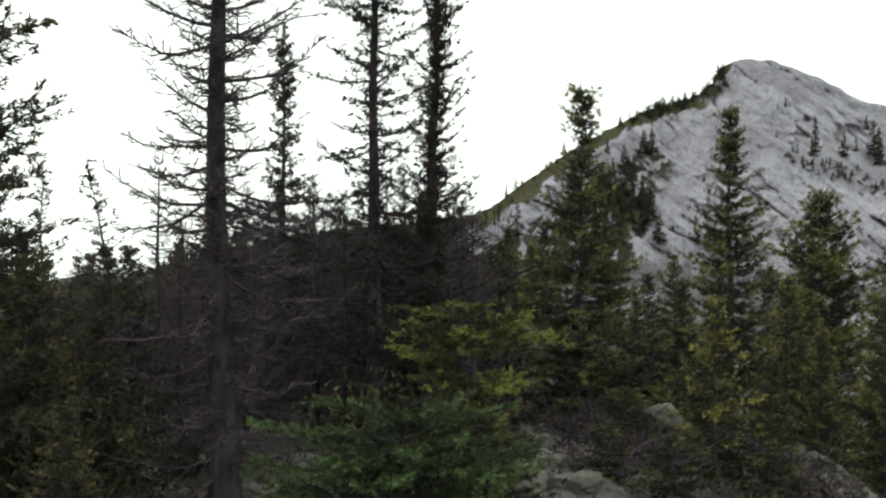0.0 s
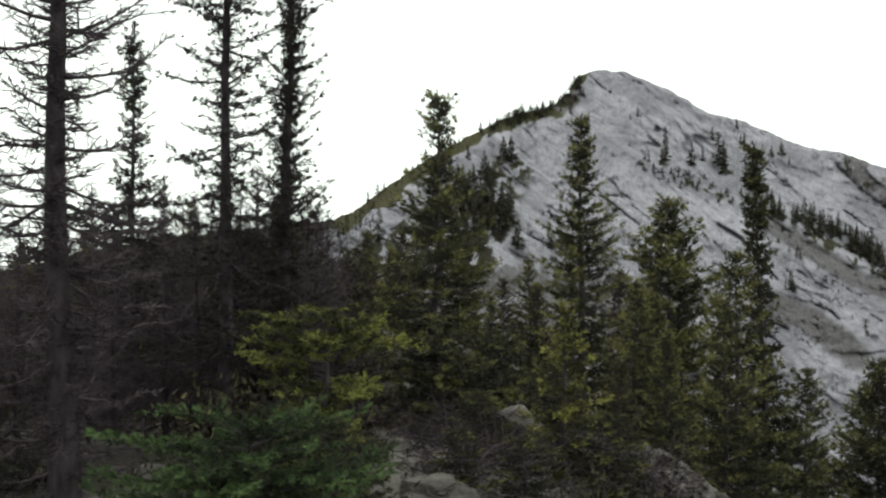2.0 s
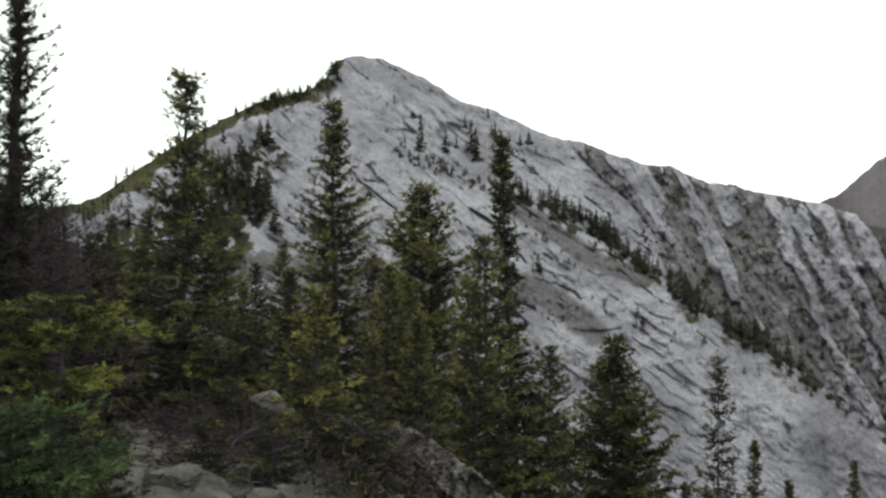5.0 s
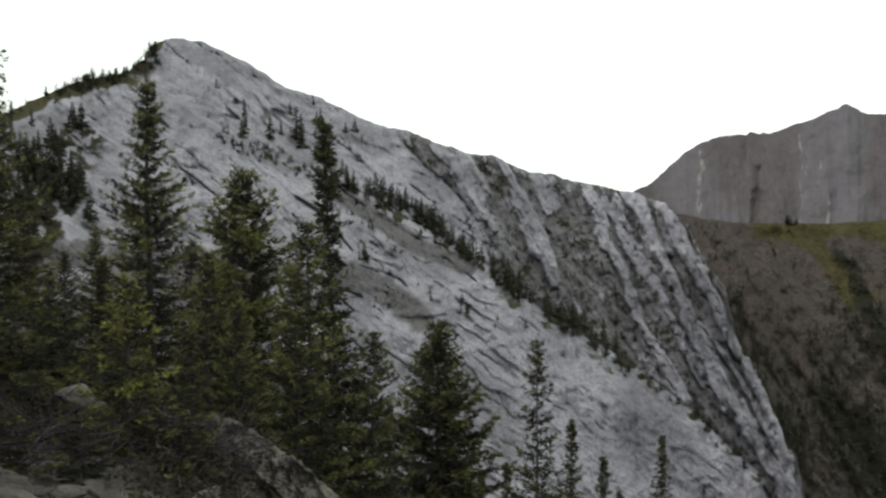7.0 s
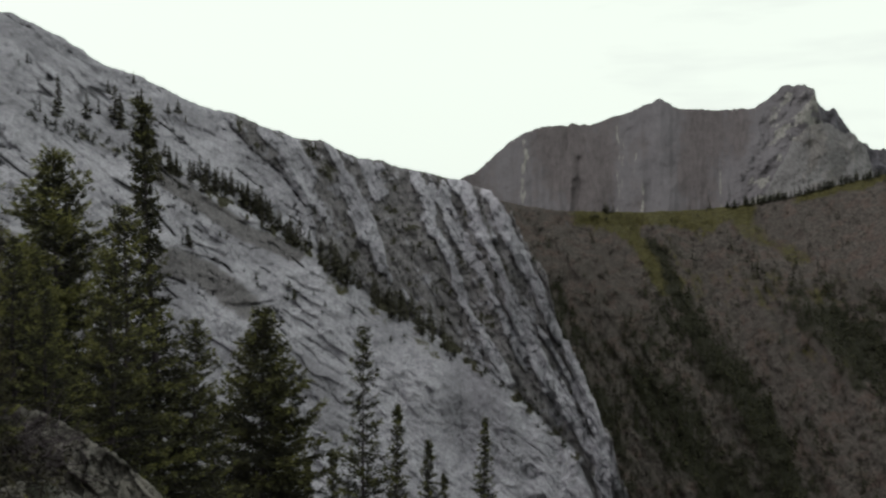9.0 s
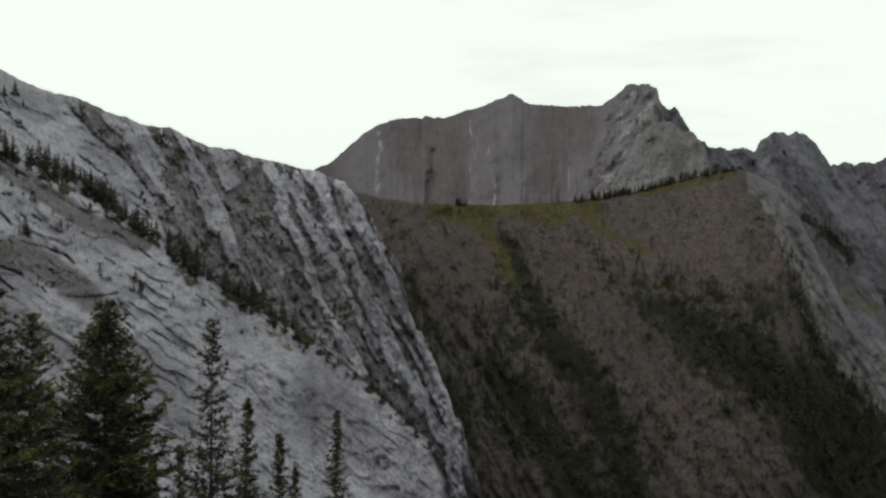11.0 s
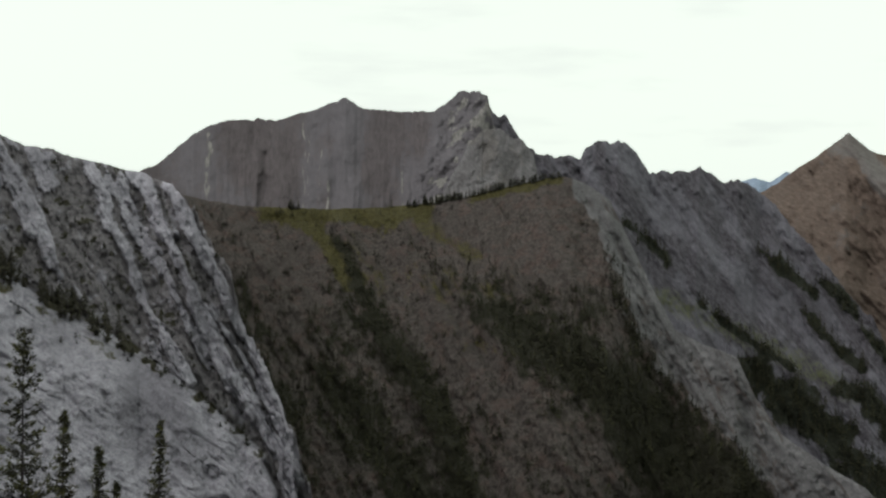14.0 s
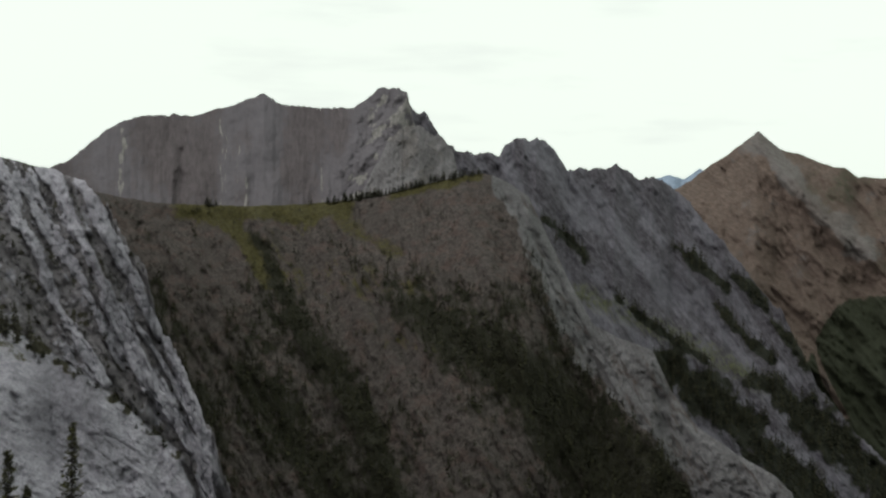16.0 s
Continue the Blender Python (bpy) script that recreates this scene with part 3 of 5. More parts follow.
ridge = Mountain(RIDGE_CREST, [(38, 380), (45, 420), (56, 440), (66.5, 430), (72, 380), (80, 300), (85, 260)], [(38, 0.66), (66, 0.66), (70, 0.8), (85, 0.9)], -27.0,
                 ridge_relief, ridge_masks, lambda b, e: (b + 0.62 * e, e - 0.62 * b, 0 * b), 0.05, 2.0)
ridge.build("scree_ridge", 41, 85, 0.065, 240, TALUS, "brown scree ridge with green turf crest and scattered conifers")

# The striped wall behind the ridge, with its tower.
WALL_CREST = [(36, -1.5), (41.8, 1.73), (43, 2.43), (44.5, 3.78), (46, 4.66), (47.9, 4.89), (49.4, 4.9), (51, 5.48), (51.9, 5.76), (52.9, 6.24), (54, 5.66), (55.4, 5.58), (57.2, 5.63),
              (58, 5.56), (58.7, 6.15), (59.4, 6.73), (60.3, 6.78), (61, 6.55), (61.2, 5.5), (61.8, 3.6), (62.6, 1.0), (63.5, -2)]


def wall_relief(b, e, c):
    rough = smooth(55.6, 58.0, b - 0.35 * e)
    strata = fbm_along(b * 1.2 - 0.9 * e, b * 0.3 + 0.5 * e, 65, 6, 0.62)
    folds = 9 * fbm_along(b * 0.5 + 0.06 * e, e * 0.05, 61, 4, 0.45) + 5 * fbm(b * 0.6, e * 0.45, 60, 5, 0.55)
    return folds + (1.2 + 4.5 * rough) * fbm(b * 1.6, e * 1.4, 62, 7, 0.66) + 6 * rough * strata + 5 * belt(b, e, [(48.62, 2.9), (48.35, 0)], 0.22, 0.15 * fbm(b * 2, e * 2, 97, 3))


def wall_masks(b, e, c):
    n = fbm_along(b * 1.3 + 0.1 * e, e * 0.1, 63, 4, 0.5)
    brown = np.interp(b + 0.5 * fbm(b * 0.5, e * 0.4, 67, 5, 0.6), (42, 44.2, 45.8, 47.2, 50.2, 51.2, 53.2, 55.0, 57.0, 60), (0.62, 0.34, 0.34, 0.72, 0.72, 0.32, 0.36, 0.66, 0.64, 0.2))
    rough = smooth(55.6, 58.0, b - 0.35 * e)
    thin = 0.8 * rough * smooth(-0.15, 0.45, fbm(b * 2.2 - 1.5 * e, e * 1.8, 68, 6, 0.65))
    wob = 0.12 * fbm(b * 0.5, e * 0.9, 69, 4)
    for at, top, wide in ((50.75, 5.2, 0.06), (50.95, 5.0, 0.03), (51.6, 4.0, 0.04), (52.08, 1.9, 0.11), (45.5, 4.4, 0.2), (56.3, 2.6, 0.06)):
        thin = np.maximum(thin, np.exp(-((b - at - wob) / wide) ** 2) * smooth(top, top - 0.6, e) * np.clip(0.15 + 0.9 * vnoise(b * 7, e * 3.5, 70), 0, 1))
    return {"grass": thin, "scree": np.clip(brown + 0.22 * n + 0.25 * fbm(b * 0.7, e * 0.5, 98, 5, 0.6), 0, 1) * (1 - rough), "cleft": rough * 0.3 * smooth(0.07, 0.01, np.abs(fbm(b * 1.6, e * 1.4, 66, 5))),
            "scrub": 0.3 * smooth(1.0, 0.2, e)}


wall = Mountain(WALL_CREST, [(36, 1250), (50, 1150), (64, 1000)], [(36, 1.1), (64, 1.5)], -14.0, wall_relief, wall_masks, lambda b, e: (b, e, 0 * b), 0.11, 4.0)
wall.build("striped_mountain", 36, 63.5, 0.055, 130, WALL_ROCK, "dark grey brown mountain wall with vertical stripes and summit tower", -1.5)

BUTTRESS_CREST = [(57.2, -3), (58.5, 0.9), (59.1, 2.21), (60, 3.82), (60.7, 4.63), (61.5, 4.8), (62.3, 4.34), (62.9, 4.2), (63.6, 3.42), (63.9, 2.3), (64.6, 0.5), (66, -3)]
buttress = Mountain(BUTTRESS_CREST, [(57, 900), (66, 900)], [(57, 1.3), (66, 1.3)], -14.0,
                    lambda b, e, c: 5 * fbm_along(b * 0.8 - 0.5 * e, b * 0.3 + 0.5 * e, 71, 5, 0.55) + 3.2 * fbm(b * 1.5, e * 1.3, 72, 7, 0.68),
                    lambda b, e, c: {"grass": 0 * b, "scree": 0.3 + 0.5 * fbm(b, e, 73), "scrub": 0.5 * smooth(1.5, 0.9, e + 0.4 * fbm(b * 2, e * 2, 74)), "cleft": 0.35 * smooth(0.06, 0.01, np.abs(fbm(b * 1.6 - 0.8 * e, e * 1.2, 75, 5)))},
                    lambda b, e: (b * 0.6 + e * 0.5, e * 0.6 - b * 0.5, 0 * b), 0.2, 6.0)
buttress.build("rock_buttress", 57.2, 66, 0.05, 110, BUTTRESS_ROCK, "broken light grey limestone buttress below the summit tower", -1.5)

FAR_CREST = [(58, 4), (60.4, 6.0), (61, 6.05), (61.5, 5.53), (62.1, 5.51), (62.6, 4.51), (63.6, 3.58), (64.1, 3.21), (65.2, 3.23), (66.3, 3.25), (66.7, 3.79), (67.2, 4.27), (68, 4.03), (68.8, 3.98),
             (69.3, 3.51), (70.1, 2.32), (70.6, 2.49), (71.8, 2.5), (72.8, 2.74), (74, 2.0), (75.2, 1.98), (76.3, 1.27), (78.5, -1.32), (80.3, -3.4), (82.05, -5.45), (82.95, -7.2), (83.7, -8.9), (85.1, -10.4), (86.4, -11.9), (93, -17)]


def far_relief(b, e, c):
    r = b + 0.75 * e
    cliff = smooth(2.2, 0.4, c - e)
    return 11 * fbm_along(r * 0.7, e * 0.16, 81, 6, 0.58) + (4.5 + 8 * cliff) * fbm(b * 1.6, e * 1.4, 82, 7, 0.68)


WOODS = ((1.1, [(75.6, -8.3), (77.5, -9.7), (79.3, -10.8), (81.7, -13.0), (83.2, -14.3), (86, -17)]), (0.42, [(68.9, -0.5), (70.2, -1.34), (71.2, -2.5)]), (0.34, [(76.2, -1.8), (77.3, -2.7), (78.9, -3.9)]),
         (0.24, [(72.8, -4.6), (74.0, -5.5), (75.6, -6.6), (77.8, -7.9)]), (0.95, [(81, -8.9), (83.6, -11.0), (85.6, -12.5), (90, -16)]), (0.42, [(79.4, -3.3), (80.6, -4.6), (81.5, -5.8), (83.0, -7.8)]),
         (0.3, [(78.2, -4.8), (80.0, -6.6), (81.4, -7.8)]))


def far_wood(b, e):
    n = fbm(b * 1.1, e * 1.1, 83, 5, 0.6)
    return np.maximum.reduce([belt(b, e, line, wide, 0.8 * wide * n) for wide, line in WOODS])


def far_masks(b, e, c):
    r = b + 0.75 * e
    n = fbm(b * 0.9, e * 0.9, 86, 5, 0.6)
    wood = far_wood(b, e)
    green = belt(b, e, [(71, -4.5), (76, -6.6), (81, -9)], 1.1, 0.8 * n)
    return {"grass": 0.55 * green + 0.25 * n, "scree": 0.55 + 0.9 * fbm_along(r * 1.2, e * 0.22, 85, 6, 0.62) + 0.4 * fbm(b * 1.5, e * 1.5, 87, 4), "scrub": np.clip(wood + 0.25 * n * smooth(0, -5, e), 0, 1)}


far = Mountain(FAR_CREST, [(58, 1250), (66, 1250), (76, 1400), (84, 1150), (93, 1000)], [(58, 1.2), (66, 0.9), (76, 0.8), (93, 0.7)], -17.0, far_relief, far_masks,
               lambda b, e: (b + 0.75 * e, e - 0.75 * b, 0 * b), 0.22, 8.0)
far.build("grey_ridge", 58, 93, 0.07, 230, SCREE_ROCK, "dark grey scree ridge with a notched crest above the valley")

BROWN_CREST = [(72, 0), (75.9, 1.3), (76.6, 1.72), (77.6, 2.51), (79.1, 3.59), (80.3, 4.59), (81.4, 3.59), (82.6, 3.29), (84.2, 2.64), (84.7, 2.64), (85.4, 2.11), (86.7, 2.12), (89, 1.6), (96, 0)]


SPUR = [(80.3, 4.6), (81.8, 2.2), (84.1, -0.15), (86, -1.9)]
RUNNEL = [(82.5, -4.6), (83.0, -5.9), (83.4, -6.7), (84.1, -8.6), (85.2, -10.4)]


def brown_masks(b, e, c):
    n = fbm(b * 0.8, e * 0.8, 93, 5, 0.6)
    beyond = smooth(-0.3, 0.5, b - np.interp(e, (-1.9, -0.15, 2.2, 4.6), (86, 84.1, 81.8, 80.3)) + 0.4 * n)
    spur = belt(b, e, SPUR, 0.45, 0.3 * n)
    valley = smooth(0.5, -0.4, e - np.interp(b, (80, 82.8, 83.8, 84.3, 85.1, 86.1, 92), (-9, -8, -6.2, -5.0, -4.4, -4.2, -3.5)) + 0.6 * n)
    runnel = belt(b, e, RUNNEL, 0.16, 0.08 * n)
    return {"grass": 0.34 * beyond + 0.3 * n, "scree": 0.8 + 0.4 * n - 0.9 * spur, "scrub": np.clip(valley + 0.4 * beyond * smooth(-0.1, 0.5, n), 0, 1) * (1 - runnel)}


brown = Mountain(BROWN_CREST, [(72, 2000), (80, 1900), (96, 1700)], [(72, 0.8), (96, 0.7)], -13.0,
                 lambda b, e, c: 30 * fbm(b * 0.5 + 0.3 * e, e * 0.4, 91, 7, 0.62) + 16 * fbm_along(b * 1.1 + 0.9 * e, e * 0.35, 92, 6, 0.62) - 60 * belt(b, e, SPUR, 0.8), brown_masks,
                 lambda b, e: (e + 0.45 * b, b - 0.45 * e, 0 * b), 0.06, 10.0)
brown.build("brown_peak", 72, 96, 0.07, 150, BROWN_ROCK, "rusty brown pointed peak above a wooded valley", -12.0)

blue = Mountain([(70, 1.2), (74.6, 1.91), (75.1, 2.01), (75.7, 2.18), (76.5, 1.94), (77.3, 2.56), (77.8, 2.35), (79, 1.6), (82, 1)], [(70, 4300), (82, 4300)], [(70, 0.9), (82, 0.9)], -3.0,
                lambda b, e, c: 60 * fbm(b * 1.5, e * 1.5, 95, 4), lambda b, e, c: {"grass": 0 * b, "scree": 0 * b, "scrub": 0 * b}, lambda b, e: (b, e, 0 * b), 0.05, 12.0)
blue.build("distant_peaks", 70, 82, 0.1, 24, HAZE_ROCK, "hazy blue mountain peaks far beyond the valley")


# ---------------------------------------------------------------- ground
def ground_height(x, y):
    x, y = np.asarray(x, float), np.asarray(y, float)
    r = np.hypot(x, y)
    edge = 2.0 + 1.2 * smooth(8.5, 13, y)
    fall = 0.62 * 0.8 * np.log1p(np.exp(np.clip((x - edge) / 0.8, -30, 500)))
    bank = 0.2 * (np.clip(y, 13, 18) - 13) * (1 - smooth(4, 9, x))
    z = -1.65 - 0.05 * np.clip(y, -20, 30) - fall + bank
    z = z - 0.35 * np.clip(r - 70, 0, None) * smooth(70, 130, r)
    bumps = 0.22 * fbm(x * 0.45, y * 0.45, 1, 4) + 0.08 * fbm(x * 2.2, y * 2.2, 2, 3) + 1.2 * fbm(x * 0.07, y * 0.07, 3, 3) * smooth(6, 25, r)
    z = z + bumps
    floor_level = -345 + 25 * fbm(x * 0.002, y * 0.002, 5, 4)
    return np.maximum(z, floor_level)


def build_ground():
    ring = np.concatenate([[0.0], np.geomspace(0.6, 60, 150), np.geomspace(62, 4900, 60)])
    turn = np.radians(np.arange(0, 360, 1.0))
    R, T = np.meshgrid(ring, turn, indexing="ij")
    x, y = R * np.sin(T), R * np.cos(T)
    z = ground_height(x, y)
    nr, nc = R.shape
    idx = np.arange(nr * nc).reshape(nr, nc)
    nxt = np.roll(idx, -1, 1)
    f = np.stack([idx[:-1], nxt[:-1], nxt[1:], idx[1:]], -1).reshape(-1, 4)
    me = mesh_of(np.stack([x, y, z], -1).reshape(-1, 3), f, True, wood=np.maximum(smooth(60, 140, R), smooth(16, 27, R) * smooth(6, 1, x)).ravel())
    return tagged(part("ground", me, GROUND), "stony hillside with moss falling away into a wooded valley", "ground", kind="structure")


build_ground()


# ---------------------------------------------------------------- conifers
class Soup:
    """Vertices, triangles or quads, and a tint per vertex, gathered piece by piece."""

    def __init__(self):
        self.v, self.f, self.t, self.n = [], [], [], 0

    def add(self, v, f, t):
        self.v.append(np.asarray(v, float).reshape(-1, 3))
        self.f += (np.asarray(f) + self.n).tolist()
        self.t.append(np.asarray(t, float).ravel())
        self.n += len(self.v[-1])

    def mesh(self, flat=False):
        return mesh_of(np.concatenate(self.v), self.f, not flat, tint=np.concatenate(self.t))

    def mesh_with(self, other, material, other_material):
        """This soup and another in one mesh, each with its material."""
        n = len(self.f)
        both = Soup()
        both.v, both.t, both.n = self.v + other.v, self.t + other.t, self.n + other.n
        both.f = self.f + [[i + self.n for i in f] for f in other.f]
        me = both.mesh(True)
        me.materials.append(material)
        me.materials.append(other_material)
        me.polygons.foreach_set("material_index", np.r_[np.zeros(n, np.int32), np.ones(len(other.f), np.int32)])
        return me


def tube(soup, line, radii, sides=4, tint=0.5):
    line = np.asarray(line, float)
    n = len(line)
    d = np.gradient(line, axis=0)
    d /= np.linalg.norm(d, axis=1)[:, None] + 1e-9
    ref = np.where(np.abs(d[:, 2:3]) > 0.9, [[1.0, 0, 0]], [[0, 0, 1.0]])
    u = np.cross(d, ref)
    u /= np.linalg.norm(u, axis=1)[:, None] + 1e-9
    w = np.cross(d, u)
    a = np.arange(sides) * 2 * math.pi / sides
    ring = line[:, None] + np.asarray(radii)[:, None, None] * (np.cos(a)[None, :, None] * u[:, None] + np.sin(a)[None, :, None] * w[:, None])
    i = np.arange(n * sides).reshape(n, sides)
    j = np.roll(i, -1, 1)
    soup.add(ring, np.stack([i[:-1], j[:-1], j[1:], i[1:]], -1).reshape(-1, 4), np.full(n * sides, tint))


def tufts(soup, points, dirs, outs, rng, blades, length, width, tint):
    """Sprays of needles round each twig: pointed blades that lean forward and lie on the spray's rounded surface."""
    k = len(points)
    p, d, o, t = (np.repeat(a, blades, 0) for a in (points, dirs, outs, tint))
    u = rng.normal(0, 1, (k * blades, 3)) + 0.35 * o + np.array([0, 0, 0.3])
    u -= (u * d).sum(1)[:, None] * d
    u /= np.linalg.norm(u, axis=1)[:, None] + 1e-9
    way = d * 0.8 + u * 0.6 + 0.25 * rng.normal(0, 1, u.shape)
    way /= np.linalg.norm(way, axis=1)[:, None]
    side = np.cross(way, u + 0.3 * rng.normal(0, 1, u.shape))
    side /= np.linalg.norm(side, axis=1)[:, None] + 1e-9
    ln = length * rng.uniform(0.6, 1.25, (k * blades, 1))
    p = p + d * rng.uniform(-0.5, 0.5, (k * blades, 1)) * length + u * rng.uniform(0.1, 0.5, (k * blades, 1)) * length
    w = width * rng.uniform(0.7, 1.2, (k * blades, 1))
    v = np.stack([p - side * w * 0.5, p + side * w * 0.5, p + way * ln], 1)
    i = np.arange(3 * k * blades).reshape(-1, 3)
    tt = np.clip(t + rng.normal(0, 0.07, len(t)), 0, 1)
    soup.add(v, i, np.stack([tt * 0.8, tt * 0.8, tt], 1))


def conifer(name, seed, height, reach, trunk_r, label, lean=(0.0, 0.0), bare_to=2.0, needles=1.0, whorl=0.13, per=5, blade=(0.075, 0.028), blades=5, first=0.05,
            shape=None, needle_mat=None, twig=0.09, droop=0.35, tilt=(-0.42, 0.95), bend=0.06, branch_r=0.012, life=0.5, group="", jitter=0.10, twig_len=(0.09, 0.30, 0.30), stubs=0, split=False, twig_r=0.0055, gaps=0.0, short=0.0):
    """A conifer with its base at the origin.  reach: widest branch; bare_to: share of the height above which the branches are bare;
    needles: how thickly they stand; shape: share of the reach by share of the height; short: share of the branches that are broken off short."""
    rng = np.random.default_rng(seed)
    shape = shape or [(0, 0.75), (0.12, 1.0), (0.5, 0.66), (0.8, 0.30), (1, 0.05)]
    hs, rs = zip(*shape)
    root = new(name)
    trunk, limbs, crown = Soup(), Soup(), Soup()
    n = 22
    s = np.linspace(0, 1, n)
    line = np.stack([lean[0] * s + bend * fbm(s * 2.3, seed * 1.7, 0, 3), lean[1] * s + bend * fbm(s * 2.3, seed * 1.7 + 40, 0, 3), s * height], 1)
    line[:, :2] -= line[0, :2]
    radii = trunk_r * (1 - 0.93 * s ** 0.9) * (1 + 0.35 * np.exp(-s * 28))
    line[0, 2] = -0.35
    tube(trunk, line, radii, 9)
    at = lambda f: np.array([np.interp(f, s, line[:, k]) for k in range(3)])
    pts, dirs, outs, tint = [], [], [], []
    z, turn = first * height, rng.uniform(0, 6.28)
    while z < 0.985 * height:
        f = z / height
        near_top = max(0.0, (f - 0.75) / 0.25)
        count = max(2, int(round(per * (1 - 0.35 * near_top))))
        for k in range(count):
            turn += 2.399 + rng.normal(0, 0.35)
            if gaps and vnoise(turn * 0.8, z * 1.3, seed) < gaps:
                continue
            mood = rng.uniform(0.25, 1.45)
            L = reach * np.interp(f, hs, rs) * (rng.uniform(0.62, 1.12) if jitter < 0.15 else rng.uniform(0.3, 1.15))
            if rng.random() < 0.1:
                L *= 0.5
            if short and rng.random() < short:
                L *= rng.uniform(0.2, 0.45)
            if L < 0.04:
                continue
            zz = z + rng.uniform(-0.5, 0.5) * whorl
            base = at(min(max(zz / height, 0), 1))
            out = np.array([math.cos(turn), math.sin(turn), 0])
            rise = tilt[0] + tilt[1] * f + rng.normal(0, jitter)
            m = 6
            q = np.linspace(0, 1, m)
            sag = rise * q + droop * 0.55 * q ** 2 - 0.10 * np.sin(q * 3.14) * (1 - f)
            wig = 0.035 * L * rng.normal(0, 1, (m, 3)) * q[:, None]
            side = np.cross(out, [0, 0, 1])
            curve = base + L * (q[:, None] * out + sag[:, None] * np.array([0, 0, 1]) + (0.18 * rng.normal() * q ** 2)[:, None] * side) + wig
            br = branch_r * (0.35 + 0.65 * L / reach)
            if split:
                limbs = Soup()
            tube(limbs, curve, br * (1 - 0.85 * q), 4)
            bare = f > bare_to + rng.normal(0, 0.04)
            full = 0.0 if bare else needles
            step = twig * (1.0 if not bare else 1.1)
            nt = max(2, int(L * 0.85 / step))
            for g in np.linspace(0.18, 0.97, nt):
                o = np.array([np.interp(g, q, curve[:, i]) for i in range(3)])
                along = curve[min(int(g * (m - 1)) + 1, m - 1)] - curve[int(g * (m - 1))]
                along /= np.linalg.norm(along) + 1e-9
                for sgn in (-1, 1):
                    if rng.random() < 0.18:
                        continue
                    tl = min((twig_len[0] + twig_len[1] * L * (1 - g) ** 0.8) * rng.uniform(0.55, 1.15), twig_len[2])
                    glow = mood * rng.uniform(0.75, 1.2)
                    way = along * 0.75 + sgn * side * 0.75 + np.array([0, 0, rng.normal(0.02, 0.22)])
                    way /= np.linalg.norm(way)
                    mid = o + way * tl * 0.55 + np.array([0, 0, rng.normal(0, 0.03) * tl])
                    end = o + way * tl + np.array([0, 0, (0.10 if not bare else rng.normal(0, 0.2)) * tl])
                    if bare or full < 0.6:
                        tube(limbs, [o, mid, end], [twig_r, 0.75 * twig_r, 0.35 * twig_r], 3)
                        if bare and tl > 0.05:
                            for _ in range(3):
                                h = o + (end - o) * rng.uniform(0.3, 0.9)
                                tube(limbs, [h, h + (way + rng.normal(0, 0.55, 3)) * tl * 0.35], [0.65 * twig_r, 0.3 * twig_r], 3)
                    if full > 0:
                        c = max(1, int(round(tl / (blade[0] * 0.75) * min(full, 1.0))))
                        for w in rng.uniform(0.25, 1.0, c) if full < 0.6 else np.linspace(0.2, 1.0, c):
                            if rng.random() < full:
                                pts.append(o + (end - o) * w)
                                dirs.append(way)
                                outs.append(out)
                                # Young tips are lighter; shade inside the crown is put into the tint too.
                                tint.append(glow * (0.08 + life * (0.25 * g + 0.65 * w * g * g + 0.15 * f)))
            if split:
                part("branch", limbs.mesh(), DEAD_WOOD, root)
            if full > 0:
                c = max(1, int(L * 0.7 / (blade[0] * 0.9) * full))
                for g in rng.uniform(0.25, 1.0, c):
                    pts.append([np.interp(g, q, curve[:, i]) for i in range(3)])
                    dirs.append(out)
                    outs.append(out)
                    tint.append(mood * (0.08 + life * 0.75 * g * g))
        z += whorl * rng.uniform(0.75, 1.25) * (0.7 if f > 0.8 else 1)
    if bare_to >= 1:
        for w in np.linspace(0.93, 1.0, 8):
            pts.append(at(w))
            dirs.append(np.array([0, 0, 1.0]))
            outs.append(np.array([0, -0.7, 0]))
            tint.append(0.5 * life)
    for _ in range(stubs):
        o = at(rng.uniform(0.05, 0.97))
        a = rng.uniform(0, 6.28)
        way = np.array([math.cos(a), math.sin(a), rng.normal(0.1, 0.3)])
        ln = rng.uniform(0.05, 0.22)
        tube(trunk, [o, o + way * ln * 0.5, o + (way + rng.normal(0, 0.3, 3)) * ln], [0.009, 0.006, 0.002], 3)
    part("trunk", trunk.mesh(), BARK, root)
    wood = DEAD_WOOD if bare_to < 1 else BARK
    if pts:
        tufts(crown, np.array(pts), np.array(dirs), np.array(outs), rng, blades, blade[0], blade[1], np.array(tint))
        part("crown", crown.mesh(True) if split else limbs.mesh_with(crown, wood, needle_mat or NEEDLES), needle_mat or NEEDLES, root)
    elif not split:
        part("crown", limbs.mesh(), wood, root)
    return tagged(root, label, "tree", group)


def plant(root, bearing, dist, turn=0.0, scale=1.0, copy=False, z=None):
    x, y = spot(bearing, dist)
    m = pose(x, y, float(ground_height(x, y)) - 0.05 if z is None else z, 0, 0, turn) @ Matrix.Diagonal((scale, scale, scale, 1))
    if copy:
        return copy_thing(root, m @ Matrix.Diagonal((1 / root.scale[0], 1 / root.scale[1], 1 / root.scale[2], 1)))
    root.matrix_basis = m
    return root


def base_z(bearing, dist):
    return float(ground_height(*spot(bearing, dist)))


def tall(bearing, dist, top):
    """The height of a tree there whose tip stands at the rise angle top."""
    return dist * math.tan(radians(top)) - base_z(bearing, dist)


